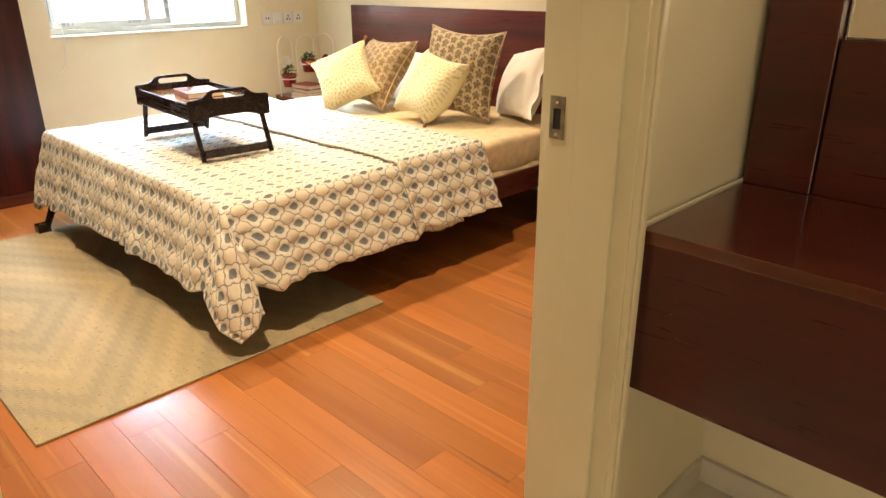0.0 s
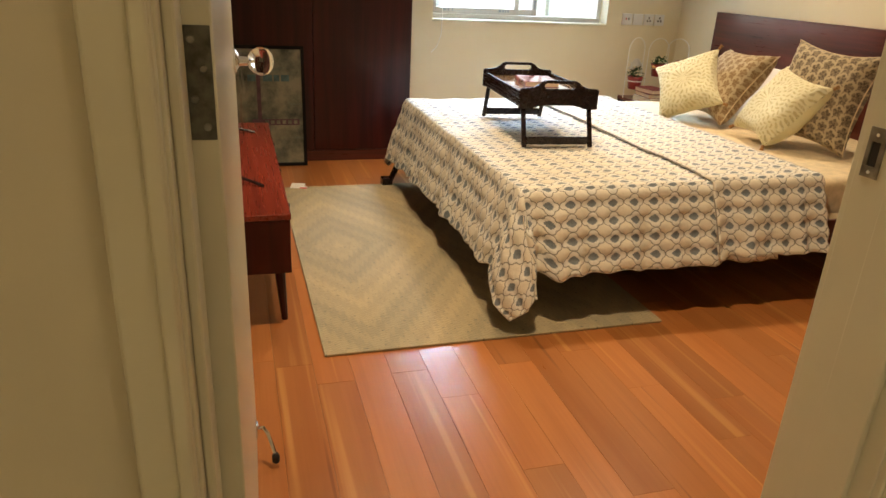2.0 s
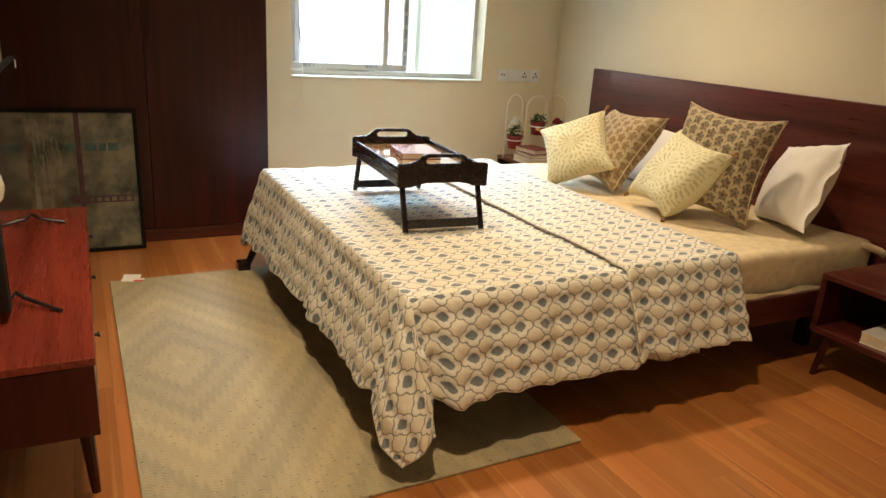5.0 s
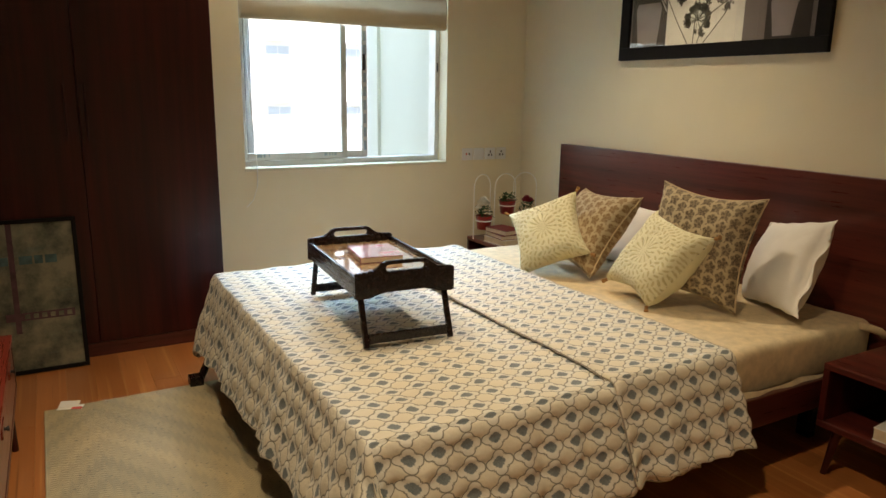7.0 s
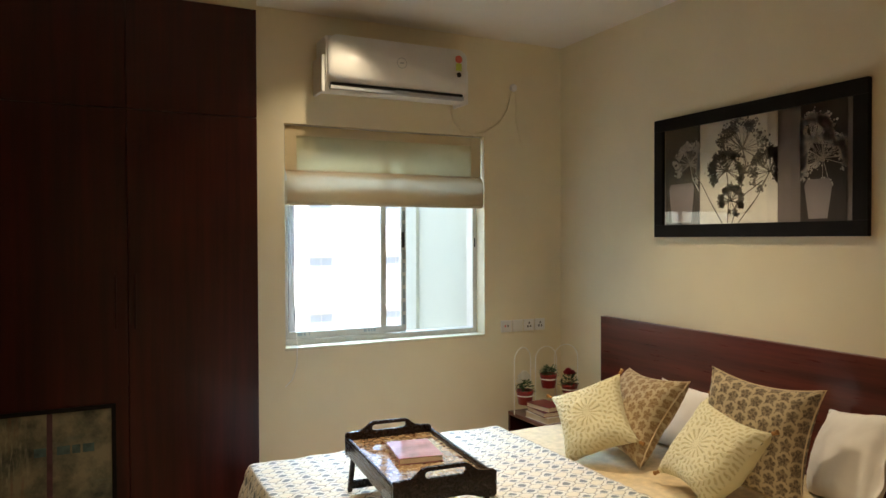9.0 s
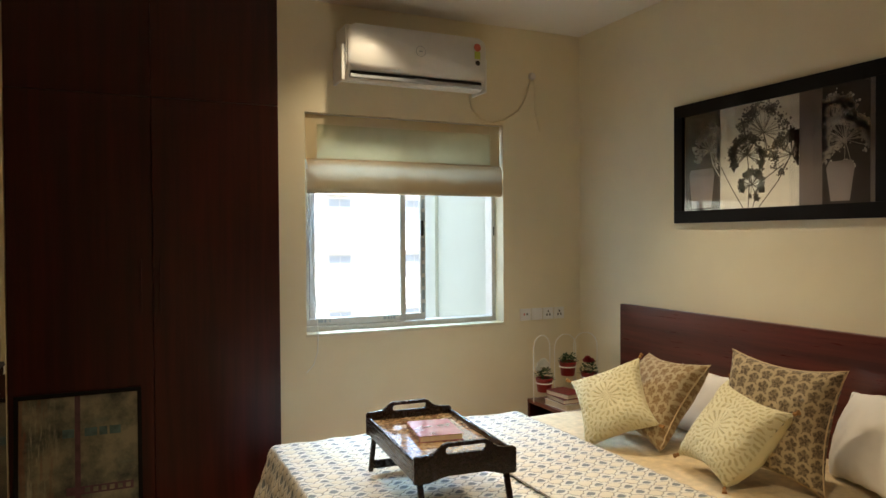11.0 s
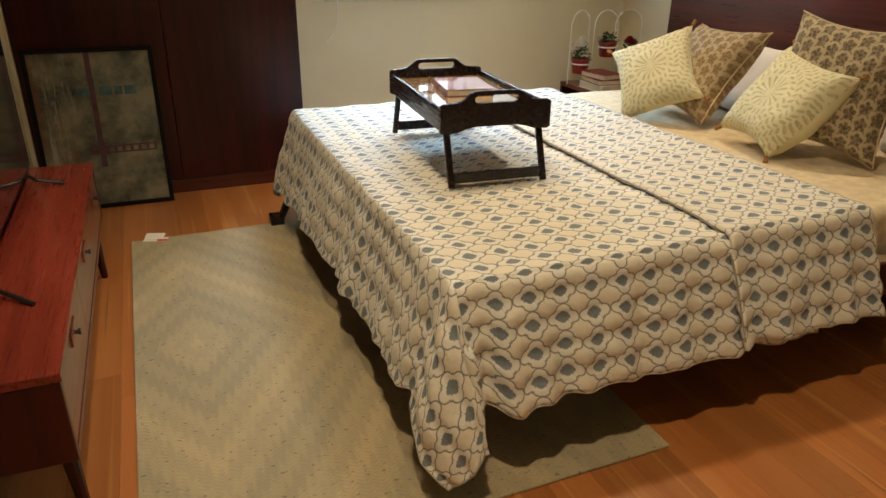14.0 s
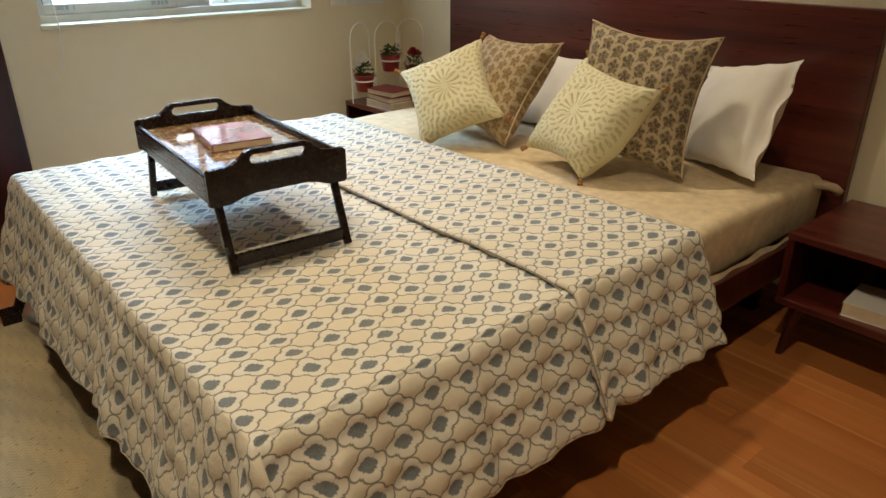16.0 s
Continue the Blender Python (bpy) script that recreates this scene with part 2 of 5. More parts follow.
def glass(name, tint=(1, 1, 1), rough=0.0):
    n = Nodes(name)
    n.bsdf.inputs["Transmission Weight"].default_value = 1.0
    n.bsdf.inputs["IOR"].default_value = 1.45
    return n.done(tint, rough)


M_GLASS = glass("clear_glass")
M_SCREEN = plain("television_glass", (0.008, 0.008, 0.009), 0.08, vary=0.05, coat=1.0)


PRINT_X, PRINT_Y = 0.0882, 0.0680


def lattice(name):
    """Printed quilt cotton: a grid of grey quatrefoils in an outlined trellis."""
    n = Nodes(name)
    uv = n.node("ShaderNodeTexCoord").outputs["UV"]
    v = n.coords()
    drift = n.ramp(n.noise(v, 55, 3), 0.25, 0.75, -0.0007, 0.0007)
    drift2 = n.ramp(n.noise(v, 48, 2), 0.25, 0.75, 0.0007, -0.0007)
    x, y, _ = n.xyz(uv)
    x, y = n.math("ADD", x, drift), n.math("ADD", y, drift2)
    fx = n.math("MULTIPLY", n.math("PINGPONG", x, PRINT_X / 2), 2 / PRINT_X)
    fy = n.math("MULTIPLY", n.math("PINGPONG", y, PRINT_Y / 2), 2 / PRINT_Y)

    def barbed(scale, lobe=0.43, core=0.53):
        """Signed distance to a quatrefoil of four round lobes with square barbs between them."""
        px, py = n.math("DIVIDE", fx, scale), n.math("DIVIDE", fy, scale)
        far = lambda q, r: n.math("SQRT", n.math("ADD", n.math("POWER", q, 2.0), n.math("POWER", r, 2.0)))
        one = n.math("SUBTRACT", far(n.math("SUBTRACT", px, 0.55), py), lobe)
        two = n.math("SUBTRACT", far(px, n.math("SUBTRACT", py, 0.55)), lobe)
        core = n.math("SUBTRACT", n.math("MAXIMUM", px, py), core)
        return n.math("MULTIPLY", n.math("MINIMUM", n.math("MINIMUM", one, two), core), scale)

    ring = barbed(1.0)
    line = n.ramp(n.math("ABSOLUTE", ring), 0.024, 0.065, 1.0, 0.0)
    fill = n.ramp(barbed(0.475, 0.40, 0.65), -0.02, 0.035, 1.0, 0.0)
    f = n.ramp(ring, -0.03, 0.03, 1.0, 0.0)
    v = n.coords()
    weave, stain = n.noise(v, 420, 3, 0.7), n.noise(v, 6, 3)
    base = n.mix(f, (0.71, 0.65, 0.52), (0.71, 0.68, 0.60))
    base = n.mix(n.ramp(stain, 0.35, 0.7, 0, 0.25), base, (0.58, 0.51, 0.40))
    base = n.mix(n.math("MULTIPLY", line, n.ramp(weave, 0.25, 0.75, 0.7, 1.0)), base, (0.13, 0.123, 0.10))
    base = n.mix(n.math("MULTIPLY", fill, n.ramp(weave, 0.25, 0.75, 0.72, 1.0)), base, (0.085, 0.118, 0.142))
    crumple = n.noise(v, 28, 4, 0.6)
    n.bump(n.math("ADD", n.math("MULTIPLY", weave, 0.12), n.math("ADD", n.math("MULTIPLY", crumple, 0.6), n.math("MULTIPLY", n.ramp(n.math("ABSOLUTE", ring), 0.0, 0.3), 0.2))), 0.55, 0.013)
    return n.done(base, 0.85, sheen=0.15)


M_QUILT = lattice("quilt_print")


def rug_material():
    """Flat woven rug: faded concentric lozenges with stepped, toothed edges."""
    n = Nodes("woven_rug")
    x, y, _ = n.xyz(n.coords())
    teeth = n.math("MULTIPLY", n.math("PINGPONG", x, 0.014), 3.6)
    ux = n.math("PINGPONG", n.math("ADD", x, 0.463), 0.463)
    uy = n.math("DIVIDE", n.math("PINGPONG", n.math("ADD", n.math("SUBTRACT", y, teeth), 0.01), 0.98), 1.55)
    d = n.math("ADD", ux, uy)
    ring = n.math("COSINE", n.math("MULTIPLY", d, 2 * math.pi / 0.102))
    ring2 = n.math("COSINE", n.math("MULTIPLY", d, 2 * math.pi / 0.41))
    v = n.coords()
    yarn = n.noise(n.coords(scale=(40, 260, 1)), 1.0, 2)
    blot = n.noise(v, 3.5, 3)
    dash = n.ramp(n.noise(n.coords(scale=(52, 85, 1)), 1.0, 1), 0.66, 0.72)
    f = n.math("ADD", n.math("MULTIPLY", n.ramp(ring, -0.5, 0.5), 0.38), n.math("MULTIPLY", n.ramp(ring2, -0.7, 1.0), 0.62))
    c = n.mix(f, (0.345, 0.285, 0.175), (0.51, 0.39, 0.215))
    c = n.mix(n.ramp(blot, 0.45, 0.75, 0, 0.4), c, (0.29, 0.245, 0.145))
    c = n.mix(n.math("MULTIPLY", yarn, 0.35), c, (0.19, 0.16, 0.09))
    c = n.mix(n.math("MULTIPLY", dash, 0.7), c, (0.09, 0.09, 0.07))
    weave = n.math("PINGPONG", n.math("ADD", n.math("MULTIPLY", n.math("PINGPONG", x, 0.02), 0.7), y), 0.007)
    c = n.mix(n.ramp(weave, 0.0, 0.007, 0, 0.22), c, (0.24, 0.20, 0.125))
    n.bump(n.math("ADD", yarn, n.math("MULTIPLY", weave, 90.0)), 0.6, 0.003)
    return n.done(c, 0.95, sheen=0.1)


M_RUG = rug_material()


def block_print(name, ink):
    """Beige cotton with staggered, hand-stamped lotus blocks in brown."""
    n = Nodes(name)
    x, y, _ = n.xyz(n.node("ShaderNodeTexCoord").outputs["UV"])
    v = n.coords()
    x = n.math("ADD", x, n.ramp(n.noise(v, 45, 3), 0.2, 0.8, -0.005, 0.005))
    y = n.math("ADD", y, n.ramp(n.noise(v, 52, 3), 0.2, 0.8, 0.005, -0.005))
    px, py = 0.050, 0.056
    col = n.math("FLOOR", n.math("DIVIDE", x, px))
    yy = n.math("ADD", y, n.math("MULTIPLY", n.math("MODULO", n.math("ADD", col, 40.0), 2.0), py / 2))
    fx = n.math("SUBTRACT", n.math("FRACT", n.math("DIVIDE", x, px)), 0.5)
    fy = n.math("SUBTRACT", n.math("FRACT", n.math("DIVIDE", yy, py)), 0.5)
    fy2 = n.math("SUBTRACT", fy, 0.02)
    r = n.math("SQRT", n.math("ADD", n.math("POWER", fx, 2.0), n.math("POWER", fy2, 2.0)))
    th = n.math("ARCTAN2", fx, fy2)
    edge = n.math("ADD", 0.43, n.math("MULTIPLY", n.math("COSINE", n.math("MULTIPLY", th, 5)), 0.05))
    head = n.ramp(n.math("SUBTRACT", edge, r), -0.03, 0.06)
    gaps = n.ramp(n.math("COSINE", n.math("MULTIPLY", th, 5)), -1.0, -0.6, 0.5, 1.0)
    gaps = n.math("MAXIMUM", gaps, n.ramp(r, 0.13, 0.17, 1, 0))
    worn = n.ramp(n.noise(v, 110, 3), 0.3, 0.62, 0.45, 1.0)
    motif = n.math("MULTIPLY", n.math("MULTIPLY", head, gaps), worn)
    leaf = n.math("MULTIPLY", n.ramp(n.math("ABSOLUTE", n.math("ADD", n.math("ABSOLUTE", fx), n.math("MULTIPLY", fy, 0.8))), 0.04, 0.09, 0.7, 0), n.ramp(fy, -0.36, -0.30, 1, 0))
    c = n.mix(n.noise(v, 14, 3), (0.38, 0.30, 0.18), (0.48, 0.385, 0.245))
    c = n.mix(n.math("MAXIMUM", motif, leaf), c, ink)
    n.bump(n.math("ADD", n.noise(v, 500, 2), n.math("MULTIPLY", n.noise(v, 16, 3), 3.0)), 0.3, 0.003)
    return n.done(c, 0.9, sheen=0.1)


def cutwork(name):
    """Pale yellow applique: a wheel of narrow petals, then rings of cut leaves, raised on the ground cloth."""
    n = Nodes(name)
    x, y, _ = n.xyz(n.node("ShaderNodeTexCoord").outputs["UV"])
    v = n.coords()
    x = n.math("ADD", x, n.ramp(n.noise(v, 22, 2), 0.2, 0.8, -0.008, 0.008))
    y = n.math("ADD", y, n.ramp(n.noise(v, 19, 2), 0.2, 0.8, 0.008, -0.008))
    r = n.math("SQRT", n.math("ADD", n.math("POWER", x, 2.0), n.math("POWER", y, 2.0)))
    th = n.math("ADD", n.math("DIVIDE", n.math("ARCTAN2", x, y), 2 * math.pi), 0.5)
    # Wheel: thin wedges that widen outwards.
    w = n.math("ABSOLUTE", n.math("SUBTRACT", n.math("FRACT", n.math("MULTIPLY", th, 16)), 0.5))
    wedge = n.math("MULTIPLY", n.ramp(w, 0.14, 0.24, 1, 0), n.math("MULTIPLY", n.ramp(r, 0.012, 0.02), n.ramp(r, 0.064, 0.070, 1, 0)))
    # Rings of slanting leaves.
    q = n.math("DIVIDE", n.math("SUBTRACT", r, 0.076), 0.027)
    k = n.math("FLOOR", q)
    u = n.math("SUBTRACT", n.math("FRACT", q), 0.5)
    count = n.math("ADD", 22.0, n.math("MULTIPLY", k, 8.0))
    g = n.math("SUBTRACT", n.math("FRACT", n.math("ADD", n.math("MULTIPLY", th, count), n.math("MULTIPLY", k, 0.37))), 0.5)
    lean = n.math("SUBTRACT", n.math("MULTIPLY", n.math("MODULO", k, 2.0), 1.1), 0.55)
    g = n.math("ADD", g, n.math("MULTIPLY", u, lean))
    size = n.math("ADD", n.math("POWER", n.math("DIVIDE", u, 0.46), 2.0), n.math("POWER", n.math("DIVIDE", g, 0.27), 2.0))
    leaf = n.math("MULTIPLY", n.ramp(size, 0.6, 1.1, 1, 0), n.ramp(r, 0.074, 0.078))
    cut = n.math("MULTIPLY", n.math("MAXIMUM", wedge, leaf), n.ramp(n.noise(v, 45, 2), 0.30, 0.42, 0.35, 1.0))
    # Shade in the cut relief is put into the colour as a darker yellow.
    c = n.mix(cut, (0.79, 0.745, 0.51), (0.60, 0.53, 0.29))
    c = n.mix(n.math("MULTIPLY", n.noise(v, 30, 3), 0.25), c, (0.66, 0.60, 0.37))
    n.bump(n.math("ADD", n.math("SUBTRACT", 1.0, cut), n.math("ADD", n.math("MULTIPLY", n.noise(v, 600, 2), 0.15), n.math("MULTIPLY", n.noise(v, 13, 3), 1.4))), 0.9, 0.007)
    return n.done(c, 0.85, sheen=0.1)


M_BLOCK = block_print("block_printed_cotton", (0.085, 0.058, 0.034))
M_BLOCKG = block_print("golden_block_printed_cotton", (0.20, 0.115, 0.045))
M_CUT = cutwork("applique_cotton")
M_YELLOW = plain("pale_yellow_cotton", (0.76, 0.71, 0.46), 0.85, vary=0.06, scale=12, bump=0.2, fine=500, sheen=0.1)


def leaning_art():
    """Abstract print: pale washes, teal and rust patches, vertical smears."""
    n = Nodes("abstract_print")
    v = n.coords()
    x, y, z = n.xyz(v)
    w = n.noise(v, 5, 5, 0.65)
    s = n.noise(n.coords(scale=(22, 1, 3)), 1.0, 4, 0.7)
    s2 = n.noise(n.coords(scale=(3, 1, 9)), 1.6, 4, 0.7)
    c = n.mix(n.ramp(w, 0.36, 0.60), (0.035, 0.047, 0.038), (0.26, 0.245, 0.17))
    c = n.mix(n.ramp(s2, 0.55, 0.75, 0, 0.6), c, (0.15, 0.20, 0.175))
    left = n.ramp(x, -0.06, -0.16)
    c = n.mix(n.math("MULTIPLY", left, n.ramp(s, 0.5, 0.66, 0, 0.85)), c, (0.20, 0.08, 0.045))
    c = n.mix(n.math("MULTIPLY", left, n.ramp(s, 0.46, 0.36, 0, 0.7)), c, (0.42, 0.40, 0.31))
    n.bump(s, 0.2, 0.001)
    return n.done(c, 0.4, coat=0.1)


M_ART = leaning_art()
M_TEAL = plain("teal_paint", (0.07, 0.14, 0.15), 0.5, vary=0.4, scale=25)
M_RUST = plain("plum_paint", (0.10, 0.045, 0.06), 0.5, vary=0.4, scale=25)
M_TAUPE = plain("taupe_print", (0.22, 0.19, 0.18), 0.4, vary=0.08)
M_DARKPRINT = plain("umber_print", (0.055, 0.045, 0.040), 0.4, vary=0.12)
M_PALEPRINT = plain("ivory_print", (0.80, 0.78, 0.70), 0.45, vary=0.06)
M_INK = plain("ink_print", (0.17, 0.155, 0.13), 0.5, vary=0.3, scale=30)
M_SILVER = plain("silver_print", (0.72, 0.69, 0.66), 0.5, vary=0.25, scale=30)
M_VASE = plain("vase_print", (0.33, 0.29, 0.29), 0.45, vary=0.1)
M_STICKY = plain("sticker_yellow", (0.45, 0.55, 0.08), 0.5)
M_STICKR = plain("sticker_red", (0.55, 0.10, 0.06), 0.5)


# ---- shape helpers ----
def mesh_of(bm, name, smooth=False):
    bmesh.ops.recalc_face_normals(bm, faces=bm.faces)
    me = bpy.data.meshes.new(name)
    bm.to_mesh(me)
    bm.free()
    if smooth:
        for p in me.polygons:
            p.use_smooth = True
    return me


def part(name, bm, material, parent=None, label="", smooth=False):
    """Links a bmesh as one mesh object, under a thing or a part where one is given."""
    ob = new(name, mesh_of(bm, name, smooth))
    ob.data.materials.append(material)
    if parent is not None:
        ob.parent = parent
    return tagged(ob, label)


def thing(name, label, category, group="", at=(0, 0, 0), turn=0.0):
    ob = new(name)
    ob.empty_display_size = 0.05
    ob.matrix_basis = pose(*at, 0, 0, turn)
    return tagged(ob, label, category, group)


def box(x0, x1, y0, y1, z0, z1, bevel=0.003, bm=None, m=None):
    own = bmesh.new()
    bmesh.ops.create_cube(own, size=1, matrix=Matrix.Translation(((x0 + x1) / 2, (y0 + y1) / 2, (z0 + z1) / 2)) @ Matrix.Diagonal((abs(x1 - x0), abs(y1 - y0), abs(z1 - z0), 1)))
    if bevel:
        bmesh.ops.bevel(own, geom=own.edges[:], offset=bevel, segments=2, affect="EDGES", profile=0.5)
    if m is not None:
        bmesh.ops.transform(own, matrix=m, verts=own.verts)
    return own if bm is None else join(bm, own)


def join(bm, other):
    me = bpy.data.meshes.new("tmp")
    other.to_mesh(me)
    other.free()
    bm.from_mesh(me)
    bpy.data.meshes.remove(me)
    return bm


def lathe(profile, steps=24, m=None):
    """A turned shape from (radius, height) pairs."""
    bm = bmesh.new()
    rings = []
    for r, z in profile:
        rings.append([bm.verts.new((r * math.cos(2 * math.pi * k / steps), r * math.sin(2 * math.pi * k / steps), z)) for k in range(steps)])
    for a, b in zip(rings, rings[1:]):
        for k in range(steps):
            bm.faces.new((a[k], a[(k + 1) % steps], b[(k + 1) % steps], b[k]))
    bm.faces.new(rings[0][::-1])
    bm.faces.new(rings[-1])
    if m is not None:
        bmesh.ops.transform(bm, matrix=m, verts=bm.verts)
    return bm


def tube(points, radius, steps=8, bm=None):
    """A round bar along a line of points."""
    bm = bmesh.new() if bm is None else bm
    pts = [Vector(p) for p in points]
    rings = []
    for k, p in enumerate(pts):
        d = (pts[min(k + 1, len(pts) - 1)] - pts[max(k - 1, 0)]).normalized()
        side = d.cross(Vector((0.31, 0.17, 0.94))).normalized()
        up = side.cross(d)
        rings.append([bm.verts.new(p + radius * (math.cos(2 * math.pi * j / steps) * side + math.sin(2 * math.pi * j / steps) * up)) for j in range(steps)])
    for a, b in zip(rings, rings[1:]):
        for j in range(steps):
            bm.faces.new((a[j], a[(j + 1) % steps], b[(j + 1) % steps], b[j]))
    bm.faces.new(rings[0])
    bm.faces.new(rings[-1])
    return bm


def taper(x, y, z0, z1, r0, r1, lean=(0, 0), sides=10):
    """A tapered round leg from the floor (r0) up to z1 (r1); lean shifts its foot."""
    bm = bmesh.new()
    low = [bm.verts.new((x + lean[0] + r0 * math.cos(2 * math.pi * k / sides), y + lean[1] + r0 * math.sin(2 * math.pi * k / sides), z0)) for k in range(sides)]
    top = [bm.verts.new((x + r1 * math.cos(2 * math.pi * k / sides), y + r1 * math.sin(2 * math.pi * k / sides), z1)) for k in range(sides)]
    for k in range(sides):
        bm.faces.new((low[k], low[(k + 1) % sides], top[(k + 1) % sides], top[k]))
    bm.faces.new(low[::-1])
    bm.faces.new(top)
    return bm


def outline(points, depth, m=None):
    """A flat board of this outline (x, z), from y = 0 to y = depth."""
    bm = bmesh.new()
    face = bm.faces.new([bm.verts.new((x, 0, z)) for x, z in points])
    got = bmesh.ops.extrude_face_region(bm, geom=[face])
    bmesh.ops.translate(bm, vec=(0, depth, 0), verts=[v for v in got["geom"] if isinstance(v, bmesh.types.BMVert)])
    if m is not None:
        bmesh.ops.transform(bm, matrix=m, verts=bm.verts)
    return bm


def sheet(nu, nv, f, thick=0.0, uv=None):
    """A surface f(i/nu, j/nv), with thickness where asked, and cloth coordinates as its UV."""
    bm = bmesh.new()
    layer = bm.loops.layers.uv.new("UVMap")
    grid = [[bm.verts.new(f(i / nu, j / nv)) for j in range(nv + 1)] for i in range(nu + 1)]
    for i in range(nu):
        for j in range(nv):
            fa = bm.faces.new((grid[i][j], grid[i + 1][j], grid[i + 1][j + 1], grid[i][j + 1]))
            if uv:
                for lp, (a, b) in zip(fa.loops, ((i, j), (i + 1, j), (i + 1, j + 1), (i, j + 1))):
                    lp[layer].uv = uv(a / nu, b / nv)
    return bm


def structure(name, bm, material, label):
    return tagged(part(name, bm, material), label, "", "", "structure")


# ---- the room's shell ----
XW, XE, YS, YN, TOP = 0.03, 3.47, 0.89, 4.878, 2.88
DX0, DX1, DTOP = 0.145, 1.147, 2.12
WX0, WX1, WZ0, WZ1 = 1.53, 2.855, 0.92, 2.23

structure("subfloor", box(XW - 0.15, XE + 0.15, YS - 0.19, YN + 0.7, -0.12, -0.011, 0), M_GROUND, "concrete slab under the wooden floor")
bm = box(1.342, WX0, YN, YN + 0.2, 0, TOP, 0)
box(WX1, XE + 0.12, YN, YN + 0.2, 0, TOP, 0, bm)
box(WX0, WX1, YN, YN + 0.2, 0, WZ0, 0, bm)
box(WX0, WX1, YN, YN + 0.2, WZ1, TOP, 0, bm)
structure("wall_north", bm, M_WALL, "cream painted wall round the window")
structure("wall_alcove", box(XW - 0.12, 1.46, YN + 0.45, YN + 0.6, 0, TOP, 0), M_WALL, "cream wall behind the wardrobe")
structure("wall_alcove_side", box(1.342, 1.46, YN + 0.2, YN + 0.45, 0, TOP, 0), M_WALL, "cream wall beside the wardrobe alcove")
structure("wall_east", box(XE, XE + 0.12, YS, YN, 0, TOP, 0), M_WALL, "cream painted wall behind the bed")
structure("wall_west", box(XW - 0.12, XW, YS, YN + 0.45, 0, TOP, 0), M_WALL, "cream painted wall behind the television")
structure("wall_bulkhead", box(XW, 1.342, 4.70, YN + 0.45, 2.795, TOP, 0), M_WALL, "cream filler above the wardrobe")
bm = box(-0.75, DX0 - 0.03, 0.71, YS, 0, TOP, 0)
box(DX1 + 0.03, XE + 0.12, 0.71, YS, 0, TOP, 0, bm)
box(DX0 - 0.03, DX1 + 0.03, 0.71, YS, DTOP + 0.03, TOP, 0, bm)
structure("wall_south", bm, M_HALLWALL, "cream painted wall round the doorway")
structure("ceiling", box(XW - 0.12, XE + 0.12, YS - 0.19, YN + 0.6, TOP, TOP + 0.12, 0), M_CEIL, "plain off-white ceiling")

# The passage outside the door.
structure("hall_floor", box(-0.75, 1.77, -1.6, 0.70, -0.1, 0.0, 0), M_TILE, "pale tiled passage floor")
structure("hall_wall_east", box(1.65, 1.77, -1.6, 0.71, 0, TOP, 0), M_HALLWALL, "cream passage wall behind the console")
# The gap in this wall is added so the unseen lamp reaches in.
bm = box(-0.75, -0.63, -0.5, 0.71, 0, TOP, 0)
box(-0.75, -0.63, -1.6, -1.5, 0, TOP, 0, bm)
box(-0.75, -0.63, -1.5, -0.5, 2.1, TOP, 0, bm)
structure("hall_wall_west", bm, M_HALLWALL, "cream passage wall, opening added for an unseen lamp")
# Closed box added round that lamp, out of view, to keep sky out.
structure("side_room_wall_west", box(-2.02, -1.9, -1.72, -0.28, 0, TOP, 0), M_HALLWALL, "cream wall of the added, unseen lamp box")
structure("side_room_wall_north", box(-1.9, -0.75, -0.40, -0.28, 0, TOP, 0), M_HALLWALL, "cream wall of the added, unseen lamp box")
structure("side_room_wall_south", box(-1.9, -0.75, -1.72, -1.6, 0, TOP, 0), M_HALLWALL, "cream wall of the added, unseen lamp box")
structure("side_room_floor", box(-2.02, -0.75, -1.72, -0.28, -0.1, 0.0, 0), M_TILE, "pale tiled floor of the added, unseen lamp box")
structure("side_room_ceiling", box(-2.02, -0.75, -1.72, -0.28, TOP, TOP + 0.12, 0), M_CEIL, "off-white ceiling of the added, unseen lamp box")
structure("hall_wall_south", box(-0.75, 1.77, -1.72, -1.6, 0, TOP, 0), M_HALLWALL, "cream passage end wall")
structure("hall_ceiling", box(-0.75, 1.77, -1.72, 0.70, TOP, TOP + 0.12, 0), M_CEIL, "off-white passage ceiling")
structure("hall_baseboard", box(1.634, 1.65, -1.6, 0.708, 0, 0.07, 0.002), M_TILE, "low pale tile skirting in the passage")
structure("hall_baseboard_north", box(1.19, 1.63, 0.696, 0.71, 0, 0.07, 0.002), M_TILE, "low pale tile skirting beside the doorway")
structure("threshold", box(DX0, DX1, 0.70, YS, -0.1, -0.001, 0), M_TILE, "pale stone door sill")

# Door frame: jambs with a stop and stepped casing.
door_frame = tagged(new("door_frame"), "cream enamelled door frame with stepped moulding", "", "", "structure")
